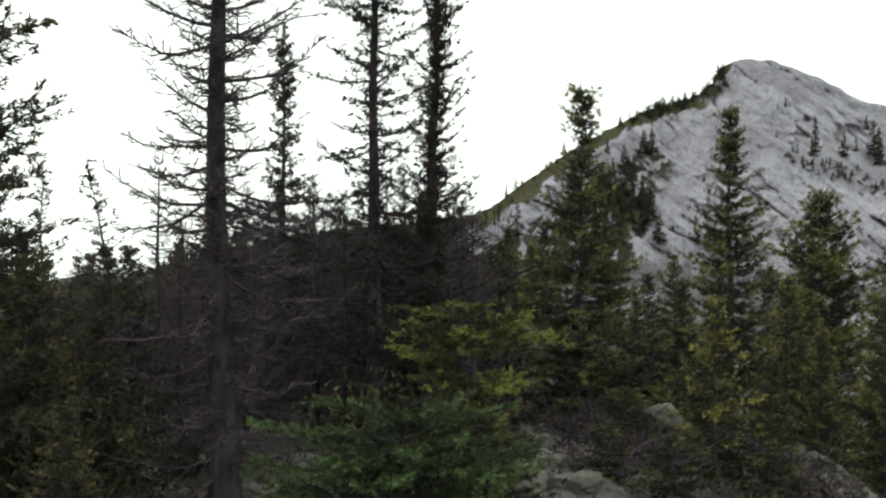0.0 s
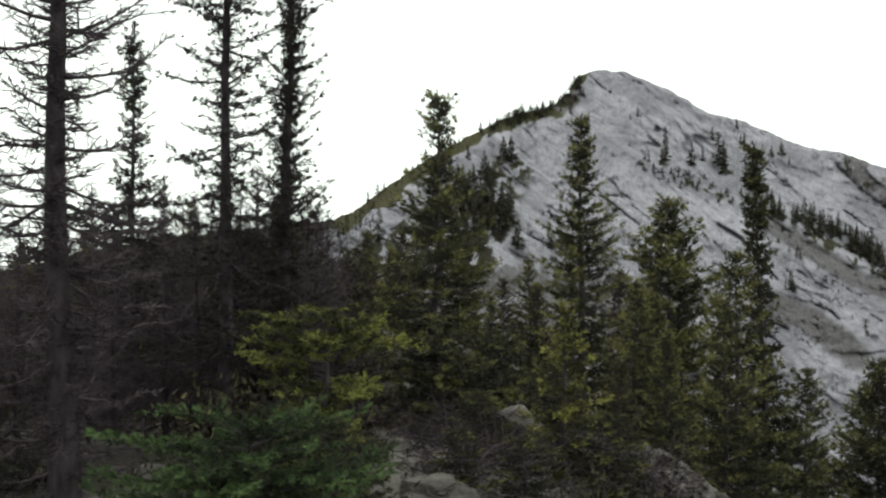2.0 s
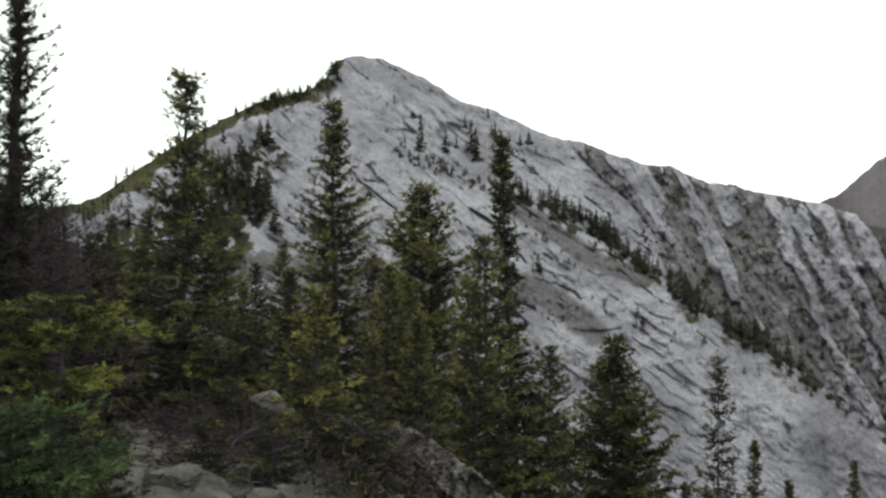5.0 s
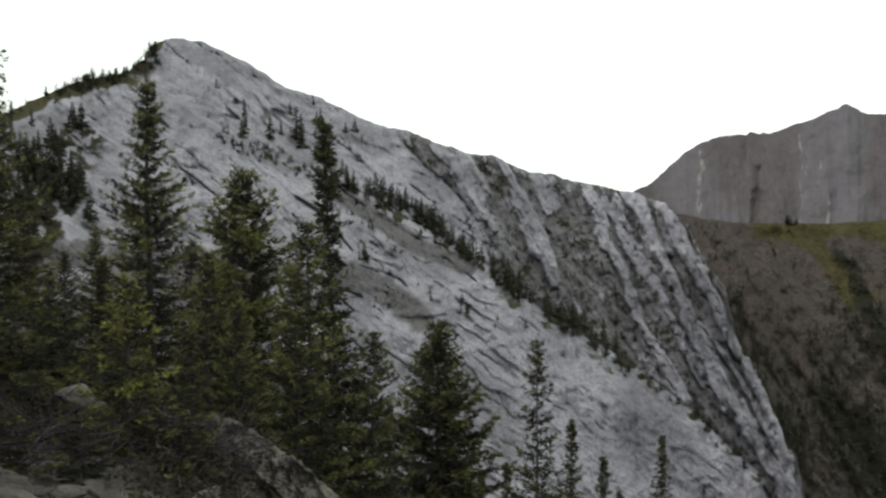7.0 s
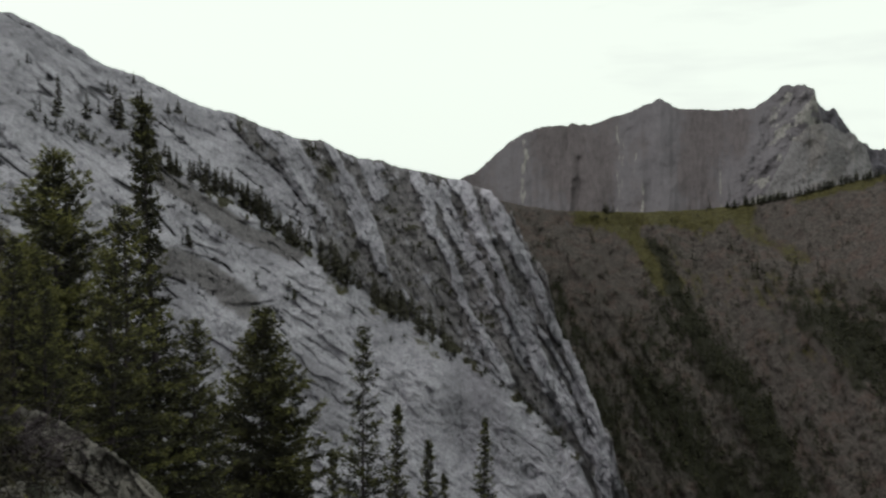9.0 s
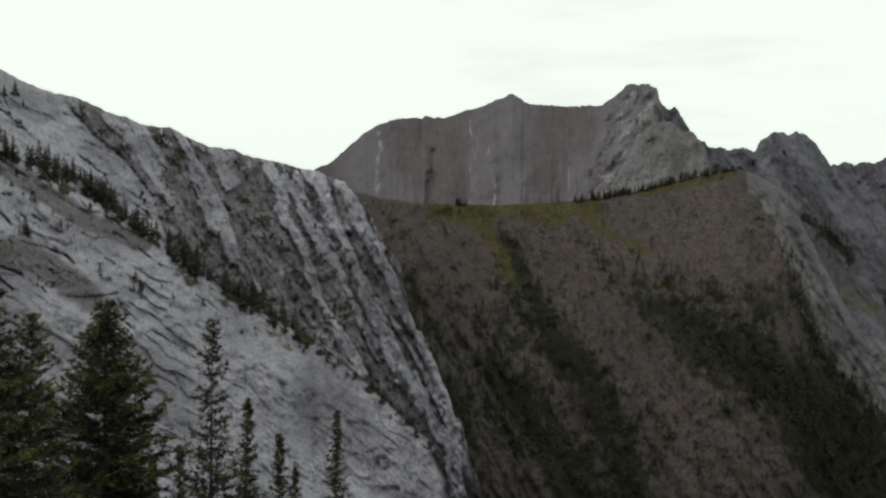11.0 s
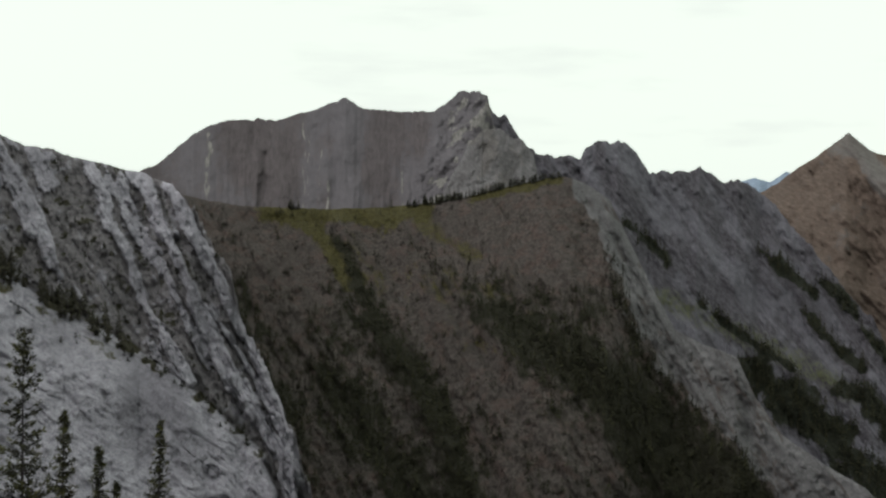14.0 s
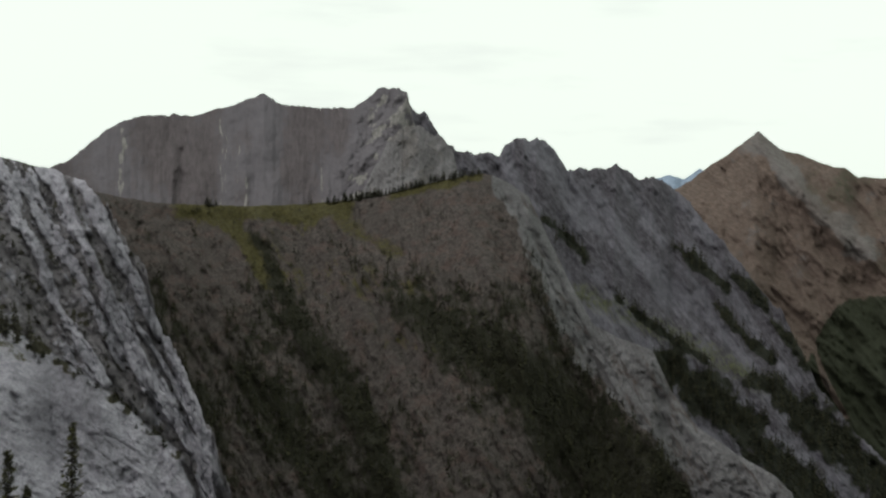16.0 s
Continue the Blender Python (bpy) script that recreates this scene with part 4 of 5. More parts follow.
# Trees on the near hillside.
CLUMPS = dict(blade=(0.052, 0.019), blades=7, twig=0.115, twig_len=(0.07, 0.22, 0.22))
WIDE_CLUMPS = dict(blade=(0.11, 0.045), blades=6, twig=0.17, twig_len=(0.14, 0.30, 0.36))
STUBBY = dict(blade=(0.042, 0.016), blades=7, twig=0.07, twig_len=(0.05, 0.16, 0.14))

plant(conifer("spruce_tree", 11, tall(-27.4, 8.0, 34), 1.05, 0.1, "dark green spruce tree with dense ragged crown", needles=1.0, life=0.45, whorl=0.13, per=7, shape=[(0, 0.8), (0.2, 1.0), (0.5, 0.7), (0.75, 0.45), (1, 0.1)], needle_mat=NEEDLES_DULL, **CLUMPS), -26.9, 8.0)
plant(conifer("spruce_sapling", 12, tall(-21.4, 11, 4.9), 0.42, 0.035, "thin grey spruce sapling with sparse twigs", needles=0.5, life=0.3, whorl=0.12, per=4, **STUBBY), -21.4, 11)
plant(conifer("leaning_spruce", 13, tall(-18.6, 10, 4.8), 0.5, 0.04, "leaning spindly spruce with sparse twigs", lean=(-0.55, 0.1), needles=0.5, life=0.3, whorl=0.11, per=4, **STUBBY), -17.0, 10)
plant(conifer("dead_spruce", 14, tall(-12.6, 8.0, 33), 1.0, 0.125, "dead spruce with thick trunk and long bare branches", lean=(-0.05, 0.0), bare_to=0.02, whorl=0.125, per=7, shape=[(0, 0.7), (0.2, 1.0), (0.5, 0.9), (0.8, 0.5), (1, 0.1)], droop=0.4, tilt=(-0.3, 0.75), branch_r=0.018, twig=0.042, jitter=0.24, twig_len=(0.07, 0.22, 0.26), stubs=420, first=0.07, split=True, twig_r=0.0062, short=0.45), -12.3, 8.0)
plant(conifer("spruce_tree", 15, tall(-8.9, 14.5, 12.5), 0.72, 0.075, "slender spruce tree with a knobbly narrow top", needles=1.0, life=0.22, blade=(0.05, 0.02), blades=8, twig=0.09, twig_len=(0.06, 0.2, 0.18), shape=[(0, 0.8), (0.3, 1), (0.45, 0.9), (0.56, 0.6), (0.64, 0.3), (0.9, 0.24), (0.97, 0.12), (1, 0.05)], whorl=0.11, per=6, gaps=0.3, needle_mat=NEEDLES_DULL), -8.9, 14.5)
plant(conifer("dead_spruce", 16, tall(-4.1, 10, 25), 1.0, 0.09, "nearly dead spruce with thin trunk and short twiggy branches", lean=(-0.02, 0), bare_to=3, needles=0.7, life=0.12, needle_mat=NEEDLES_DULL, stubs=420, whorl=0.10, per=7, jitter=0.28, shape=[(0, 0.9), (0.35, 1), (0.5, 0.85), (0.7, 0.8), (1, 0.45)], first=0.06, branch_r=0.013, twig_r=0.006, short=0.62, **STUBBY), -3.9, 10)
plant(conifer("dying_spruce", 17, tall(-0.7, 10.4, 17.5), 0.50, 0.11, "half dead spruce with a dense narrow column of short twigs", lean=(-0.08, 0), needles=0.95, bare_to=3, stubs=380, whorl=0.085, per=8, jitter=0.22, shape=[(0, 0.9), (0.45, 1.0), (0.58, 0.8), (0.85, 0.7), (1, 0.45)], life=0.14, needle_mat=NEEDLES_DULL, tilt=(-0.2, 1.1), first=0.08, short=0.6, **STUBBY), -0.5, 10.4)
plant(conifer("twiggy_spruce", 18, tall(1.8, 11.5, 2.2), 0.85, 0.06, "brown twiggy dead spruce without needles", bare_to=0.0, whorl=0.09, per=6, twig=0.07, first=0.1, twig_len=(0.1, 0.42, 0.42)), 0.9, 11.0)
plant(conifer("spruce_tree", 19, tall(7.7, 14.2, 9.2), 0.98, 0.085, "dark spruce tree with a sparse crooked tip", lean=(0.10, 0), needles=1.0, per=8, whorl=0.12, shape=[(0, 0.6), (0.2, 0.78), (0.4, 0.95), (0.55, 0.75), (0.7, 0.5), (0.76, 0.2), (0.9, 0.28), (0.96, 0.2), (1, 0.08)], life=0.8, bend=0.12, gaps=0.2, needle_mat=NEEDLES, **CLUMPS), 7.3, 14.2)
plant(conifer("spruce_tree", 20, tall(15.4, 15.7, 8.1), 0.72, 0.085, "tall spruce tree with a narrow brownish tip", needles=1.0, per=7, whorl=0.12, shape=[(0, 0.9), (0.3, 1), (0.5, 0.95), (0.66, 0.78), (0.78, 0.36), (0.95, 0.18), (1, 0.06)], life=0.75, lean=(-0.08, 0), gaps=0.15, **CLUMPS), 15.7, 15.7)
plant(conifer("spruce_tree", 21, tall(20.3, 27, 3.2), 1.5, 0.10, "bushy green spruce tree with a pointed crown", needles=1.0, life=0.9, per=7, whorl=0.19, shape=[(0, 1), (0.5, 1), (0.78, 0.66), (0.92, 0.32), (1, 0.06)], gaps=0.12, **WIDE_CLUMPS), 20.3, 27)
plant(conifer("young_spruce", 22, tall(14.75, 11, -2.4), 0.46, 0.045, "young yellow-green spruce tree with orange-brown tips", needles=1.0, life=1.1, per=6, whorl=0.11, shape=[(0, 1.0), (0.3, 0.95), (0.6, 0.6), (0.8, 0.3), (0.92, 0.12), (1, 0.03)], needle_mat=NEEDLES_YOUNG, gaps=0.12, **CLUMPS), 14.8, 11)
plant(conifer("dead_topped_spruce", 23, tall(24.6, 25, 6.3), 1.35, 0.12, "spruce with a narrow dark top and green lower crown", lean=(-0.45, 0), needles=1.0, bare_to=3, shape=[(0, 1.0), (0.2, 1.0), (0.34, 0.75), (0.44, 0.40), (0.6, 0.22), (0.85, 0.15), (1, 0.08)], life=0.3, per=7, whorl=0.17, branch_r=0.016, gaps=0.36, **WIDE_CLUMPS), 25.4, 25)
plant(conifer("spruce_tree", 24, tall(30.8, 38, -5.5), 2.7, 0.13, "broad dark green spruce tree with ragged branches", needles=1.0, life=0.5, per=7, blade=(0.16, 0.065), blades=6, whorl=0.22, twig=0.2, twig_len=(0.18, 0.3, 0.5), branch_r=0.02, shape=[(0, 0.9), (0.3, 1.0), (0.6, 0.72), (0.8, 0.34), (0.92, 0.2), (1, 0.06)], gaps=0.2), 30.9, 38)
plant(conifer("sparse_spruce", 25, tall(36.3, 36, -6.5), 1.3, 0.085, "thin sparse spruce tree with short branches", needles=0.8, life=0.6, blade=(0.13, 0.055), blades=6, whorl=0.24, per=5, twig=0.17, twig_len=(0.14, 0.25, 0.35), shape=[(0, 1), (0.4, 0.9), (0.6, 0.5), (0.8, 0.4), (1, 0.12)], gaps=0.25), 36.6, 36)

# Low spruce scrub in front.
plant(conifer("spruce_shrub", 31, tall(-1.9, 6.6, -9.0), 1.05, 0.05, "low dark green spruce shrub with arching fanned branches", needles=1.0, life=0.75, whorl=0.075, per=7, droop=-0.3, tilt=(0.22, 0.25), shape=[(0, 0.9), (0.4, 1.0), (0.8, 0.75), (1, 0.4)],
              blade=(0.034, 0.012), blades=8, twig=0.07, twig_len=(0.05, 0.2, 0.16), needle_mat=NEEDLES_FRESH), -1.9, 6.6)
plant(conifer("spruce_shrub", 32, tall(1.9, 8.6, -2.9), 0.78, 0.05, "yellow-green spruce shrub with arching fanned branches", needles=1.0, life=1.15, whorl=0.12, per=6, droop=-0.2, tilt=(0.1, 0.25), shape=[(0, 0.5), (0.45, 0.6), (0.72, 1.0), (0.9, 0.85), (1, 0.3)],
              blade=(0.038, 0.014), blades=8, twig=0.075, twig_len=(0.05, 0.2, 0.17), needle_mat=NEEDLES_LIME), 1.5, 8.6)

skirt = conifer("spruce_shrub", 33, 1.3, 0.75, 0.035, "low spreading dark green spruce shrub among rocks", needles=1.0, life=0.6, whorl=0.11, per=6, droop=-0.25, tilt=(0.05, 0.4), shape=[(0, 1.0), (0.4, 0.95), (0.8, 0.6), (1, 0.2)],
                blade=(0.045, 0.017), blades=7, twig=0.085, twig_len=(0.06, 0.2, 0.18), gaps=0.15, group="spruce shrubs among the rocks")
for k, (b, d, size) in enumerate(((2.6, 7.6, 0.7), (6.9, 12.4, 0.5), (8.9, 12.6, 1.0), (8.2, 13.2, 1.1), (10.4, 11.0, 0.6), (12.9, 9.6, 0.55), (10.9, 13.4, 1.1), (13.3, 12.8, 1.0), (17.2, 10.8, 0.7), (2.2, 6.9, 0.45), (9.3, 9.6, 0.4))):
    plant(skirt, b, d, 67 * k, size, k > 0)

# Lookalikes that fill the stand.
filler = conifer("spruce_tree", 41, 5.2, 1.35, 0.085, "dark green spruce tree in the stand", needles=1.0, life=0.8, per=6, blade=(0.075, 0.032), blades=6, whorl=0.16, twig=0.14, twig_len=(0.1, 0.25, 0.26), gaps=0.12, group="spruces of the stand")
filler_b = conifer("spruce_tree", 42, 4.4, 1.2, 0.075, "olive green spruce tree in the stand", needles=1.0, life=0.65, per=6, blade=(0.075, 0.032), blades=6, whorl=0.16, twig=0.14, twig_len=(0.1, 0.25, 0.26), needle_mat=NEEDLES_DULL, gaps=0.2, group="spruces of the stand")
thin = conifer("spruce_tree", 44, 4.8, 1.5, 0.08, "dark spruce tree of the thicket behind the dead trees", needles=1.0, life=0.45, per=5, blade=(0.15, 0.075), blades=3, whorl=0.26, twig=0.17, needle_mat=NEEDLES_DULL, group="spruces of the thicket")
twiggy = conifer("dead_spruce", 45, 4.5, 1.15, 0.07, "brown dead spruce with a dense tangle of fine twigs", bare_to=0.0, whorl=0.135, per=6, twig=0.075, twig_len=(0.08, 0.3, 0.3), jitter=0.22, group="dead spruces of the stand")
snag = conifer("dead_spruce", 43, 4.6, 0.9, 0.07, "dead grey brown spruce with bare branches", bare_to=0.0, whorl=0.16, per=5, twig=0.12, group="dead spruces of the stand")
plant(filler, 18.6, 17.5, 20, tall(18.6, 17.5, -1.4) / 5.2)
plant(filler_b, 11.5, 17, 80, tall(11.5, 17, -1.2) / 4.4)
plant(snag, -16.0, 12.5, 30, 0.75)
STAND = [(tree, b, d, turn, tall(b, d, top) / full) for tree, full, b, d, turn, top in (
    (filler, 5.2, 22.9, 19, 140, -2.3), (filler, 5.2, 23.7, 24, 250, 0.2), (filler, 5.2, 5.0, 19, 60, 0.4), (filler_b, 4.4, 9.3, 23, 10, 0.8), (filler, 5.2, 12.8, 22, 200, -0.2), (filler_b, 4.4, 17.6, 21, 300, -0.8),
    (filler, 5.2, 20.0, 14.5, 100, -4.2), (filler, 5.2, 27.3, 27, 40, -6.0), (filler_b, 4.4, -22.5, 9.5, 170, 1.5), (filler, 5.2, -24.0, 12, 15, 2.5), (filler_b, 4.4, -18.5, 13.5, 215, 0.5), (filler, 5.2, -14.5, 16, 275, 0.8),
    (filler_b, 4.4, -10.4, 14.0, 33, 3.0), (filler_b, 4.4, -7.5, 15.2, 210, 4.4), (filler, 5.2, -6.0, 13.4, 150, 3.2), (filler_b, 4.4, -4.9, 16.5, 280, 4.0), (filler_b, 4.4, -2.3, 13.0, 99, 4.8), (filler, 5.2, -1.1, 15.5, 12, 3.4), (filler_b, 4.4, 0.9, 14.2, 305, 2.8), (filler_b, 4.4, -9.2, 17, 190, 3.6),
    (snag, 4.6, -9.8, 11.5, 120, 2.5), (snag, 4.6, -6.2, 12.5, 210, 4.0), (filler_b, 4.4, -5.6, 15.5, 45, 2.6), (snag, 4.6, -1.8, 13, 330, 2.0), (filler_b, 4.4, -2.4, 18, 130, 2.6), (filler_b, 4.4, 2.6, 15, 260, 0.4),
    (filler, 5.2, -11.2, 19, 180, 1.8), (filler_b, 4.4, -7.4, 21, 20, 3.2), (filler, 5.2, 0.2, 21, 95, 2.0), (filler_b, 4.4, 3.6, 24, 310, 1.4), (snag, 4.6, -20.0, 15, 70, 0.5), (snag, 4.6, -23.0, 14, 150, 1.0))]
plant(twiggy, 1.2, 13.0, 10, tall(1.2, 13.0, 2.0) / 4.5)
for tree, b, d, turn, scale in STAND:
    if tree is filler_b and -12 < b < 2:
        tree, scale = twiggy, 0.96 * scale
    if -16.5 < b < -5 and d < 13.5:
        scale *= tall(b, d + 4, 2.5) / tall(b, d, 2.5)
        d += 4
    plant(tree, b, d, turn, scale, True)
for k, (b, d, top) in enumerate(((-14.6, 10.0, 2.6), (-11.0, 10.5, 4.2), (-9.8, 11.6, 3.4), (-7.2, 11.0, 4.6), (-5.6, 10.6, 3.8), (-2.3, 11.0, 5.6), (-1.5, 11.8, 4.6), (0.5, 10.8, 4.2), (-3.2, 12.4, 4.8), (1.7, 11.9, 2.8), (-13.2, 11.8, 3.2))):
    plant(twiggy, b, d, 53 * k, tall(b, d, top) / 4.5, True)
# dark undergrowth between the dead trees
for k, (b, d, top) in enumerate(((-22.3, 8.6, -1.0), (-24.5, 10.5, 0.5), (-18.8, 9.4, -3.2), (-16.4, 11.2, -1.6), (-13.6, 12.6, -0.4), (-10.2, 13.4, 0.6), (-7.0, 12.2, -0.8), (-4.9, 14.2, 0.9), (-1.6, 12.6, -0.2),
                                 (-20.5, 6.6, -7.5), (-14.2, 9.2, -5.4), (0.6, 14.6, 0.5), (-9.0, 16.5, 1.4), (-15.2, 15.5, 0.2), (4.2, 13.2, -2.6))):
    bare = -17 < b < 2
    d = d + 4 if -16.5 < b < -5 and d < 13.5 else d
    plant(twiggy if bare else (filler_b, filler, filler_b)[k % 3], b, d, 77 * k, tall(b, d, top) / (4.5 if bare else (4.4, 5.2, 4.4)[k % 3]), True)

# thicket behind, and low growth among the rocks
thicket = np.random.default_rng(77)
for k in range(80):
    b, d = float(thicket.uniform(-31, 4)), float(thicket.uniform(10, 38))
    top = float(np.interp(b, (-31, -18, -8, 4), (-1.2, 0.3, 1.8, 0.6)) - abs(thicket.normal(0, 1.6)))
    plant(thin, b, d, 50 * k, min(1.2, max(0.2, tall(b, d, top) / 4.8)), k > 0)
for k, (b, d, top) in enumerate(((10.8, 15.5, -2.2), (13.4, 17.0, -1.6), (19.4, 18, -2.0), (5.6, 18.5, 1.6), (3.9, 19.5, 0.6), (9.8, 16.8, -3.0), (11.6, 15.2, -5.0), (17.8, 13.2, -5.6))):
    plant((filler, filler_b)[k % 2], b, d, 70 * k, max(0.16, tall(b, d, top) / (5.2, 4.4)[k % 2]), True)

for k, (b, d, top) in enumerate(((-22.0, 10.0, 1.0), (-19.3, 11.5, 0.0), (-17.8, 9.0, -2.5), (-14.8, 10.4, 0.6), (-10.9, 9.6, -1.0), (-8.2, 10.2, 1.6), (-5.4, 9.4, -0.8), (-2.9, 10.8, 2.4), (0.4, 9.6, 0.6), (2.2, 11.6, 1.0), (-12.9, 12.8, 2.0), (-7.0, 13.6, 2.8))):
    d = d + 4 if -16.5 < b < -5 and d < 13.5 else d
    plant(snag, b, d, 40 * k, tall(b, d, top) / 4.6, True)


def brush():
    """Tangled low growth under the trees."""
    rg = np.random.default_rng(91)
    wood, sticks, twigs_bare = Soup(), Soup(), []
    b = np.r_[rg.uniform(-34, 3.4, 1400), rg.uniform(8.6, 12, 20), rg.uniform(15.5, 20, 25)]
    d = np.r_[8 + 30 * rg.random(1400) ** 1.3, rg.uniform(11.5, 16, 20), rg.uniform(9.2, 11.5, 25)]
    open_ground = (b > -16.5) & (b < -5) & (d < 14.5) & (rg.random(len(b)) < 0.93)
    for bb, dd in zip(b[~open_ground], d[~open_ground]):
        x, y = spot(bb, dd)
        near = dd < 15
        n = 110 if near else 40
        h = rg.uniform(0.3, 0.9) * (0.6 if bb > 4 else 1.0 + 0.02 * dd)
        base = np.stack([x + rg.normal(0, 0.24, n), y + rg.normal(0, 0.24, n), np.zeros(n)], 1)
        base[:, 2] = float(ground_height(x, y)) + h * rg.random(n) ** 0.9 - 0.05
        way = rg.normal(0, 1, (n, 3)) + np.array([0, 0, 0.5])
        way /= np.linalg.norm(way, axis=1)[:, None]
        side = np.cross(way, rg.normal(0, 1, (n, 3)))
        side /= np.linalg.norm(side, axis=1)[:, None]
        k = 0.45 if near else 1.0
        ln, w = k * rg.uniform(0.12, 0.34, (n, 1)), k * rg.uniform(0.012, 0.04, (n, 1))
        wood.add(np.stack([base - side * w, base + side * w, base + way * ln], 1), np.arange(3 * n).reshape(n, 3), np.repeat(rg.uniform(0.0, 0.55) * rg.uniform(0.3, 1, n), 3))
    for bb, dd in zip(np.r_[rg.uniform(6.0, 13.5, 90), rg.uniform(15.5, 19.5, 40)], np.r_[rg.uniform(9.6, 14, 90), rg.uniform(11.0, 13, 40)]):
        x, y = spot(bb, dd)
        z = float(ground_height(x, y))
        for _ in range(16):
            o = np.array([x + rg.normal(0, 0.25), y + rg.normal(0, 0.25), z + rg.uniform(-0.05, 0.25)])
            way = rg.normal(0, 1, 3) * np.array([1, 1, 0.5]) + np.array([0, 0, 0.35])
            ln = rg.uniform(0.15, 0.45)
            twigs_bare.append((o, o + way * ln * 0.5, o + (way + rg.normal(0, 0.35, 3)) * ln))
    for line in twigs_bare:
        tube(sticks, line, [0.008, 0.006, 0.002], 3)
    tagged(part("brushwood", sticks.mesh(), DEAD_WOOD), "tangle of dead grey brown branches on the ground between rocks", "brushwood", kind="stuff")
    return tagged(part("undergrowth", wood.mesh(True), NEEDLES_DULL), "dark tangled undergrowth of twigs and needles below the trees", "undergrowth", kind="stuff")


brush()

# Trees farther down the slope, whose tips show above it.
slope_tree = conifer("spruce_tree", 51, 9.0, 1.1, 0.12, "narrow dark green spruce on the slope below", needles=1.0, life=0.55, blade=(0.2, 0.08), blades=5, whorl=0.3, twig=0.2, branch_r=0.02, gaps=0.15, group="spruces below the lookout")
first_one = True
for b, d, top, wide in ((38.4, 50, -10.8, 0.9), (40.3, 52, -12.8, 0.9), (43.45, 44, -11.5, 0.62), (34.9, 46, -13.2, 0.9), (33.4, 45, -13.6, 1.1), (28.2, 34, -9.8, 1.2), (41.2, 55, -14.6, 0.8)):
    x, y = spot(b, d)
    k = max(0.15, min(wide, (d * math.tan(radians(top)) - base_z(b, d)) / 9.0))
    plant(slope_tree, b, d, 57 * b, k, not first_one, d * math.tan(radians(top)) - 9.0 * k - 0.1)
    first_one = False


def far_tree(name, seed, label, slim=0.17, group=""):
    """A conifer of unit height for distant slopes: trunk and drooping sprays of needles."""
    rng = np.random.default_rng(seed)
    root = new(name)
    trunk, crown = Soup(), Soup()
    tube(trunk, [(0, 0, -0.15), (0, 0, 0.4), (0.01, 0, 0.97)], [0.022, 0.016, 0.003], 5)
    for z in np.linspace(0.06, 0.98, 26):
        L = slim * (1.05 - z) ** 0.8 * rng.uniform(0.6, 1.25)
        for k in range(4):
            a = rng.uniform(0, 6.28)
            o, s = np.array([math.cos(a), math.sin(a), 0]), np.array([-math.sin(a), math.cos(a), 0])
            tip = np.array([0, 0, z]) + o * L + np.array([0, 0, rng.uniform(-0.35, 0.25) * L])
            mid = np.array([0, 0, z + 0.012]) + o * L * 0.55
            w = L * rng.uniform(0.25, 0.42)
            # Tint falls from the spray's tip to its root and underside.
            crown.add([(0, 0, z + 0.015), mid + s * w, tip, mid - s * w, mid - np.array([0, 0, 0.03])], [(0, 1, 2), (0, 2, 3), (0, 4, 1), (0, 3, 4), (1, 4, 2), (3, 2, 4)], rng.uniform(0, 1) * np.array([0.4, 0.8, 1.0, 0.8, 0.2]))
    part("trunk", trunk.mesh(), BARK, root)
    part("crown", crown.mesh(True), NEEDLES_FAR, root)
    return tagged(root, label, "tree", group)


rng = np.random.default_rng(5)


def settle(kinds, spots, heights):
    """Plant copies of the kinds at the places."""
    for (x, y, z), h in zip(spots, heights):
        i = int(rng.integers(len(kinds)))
        m = pose(float(x), float(y), float(z) - 0.04 * float(h), 0, 0, float(rng.uniform(0, 360))) @ Matrix.Diagonal((float(h) * rng.uniform(0.85, 1.2), float(h) * rng.uniform(0.85, 1.2), float(h), 1))
        if kinds[i].get("used"):
            o = copy_thing(kinds[i], Matrix.Identity(4))
            o.matrix_basis = m
        else:
            kinds[i].matrix_basis = m
            kinds[i]["used"] = 1


kinds = [far_tree("conifer", 61 + i, "small dark conifer on the limestone ledges", 0.19 + 0.035 * i, "conifers on the limestone") for i in range(4)]


def along(line, count, spread, lo=0.0, hi=1.0):
    """Random places beside a bent line."""
    f = rng.uniform(lo, hi, count) * (len(line) - 1)
    bx, ex = zip(*line)
    k = np.arange(len(line))
    return np.interp(f, k, bx) + rng.normal(0, spread, count), np.interp(f, k, ex) + rng.normal(0, spread, count)


GROVE = [(25.1, 2.3), (26.6, 1.6), (28.0, 1.4), (29.2, 0.75), (30.3, 0.1), (31.9, -1.2), (33.0, -1.95), (34.5, -2.95), (35.8, -4.15), (37.4, -5.2), (39.6, -6.45), (41.0, -7.6)]
b, e = along(GROVE, 135, 0.2)
settle(kinds, slab.place(b, e), rng.uniform(3.0, 8.5, len(b)))
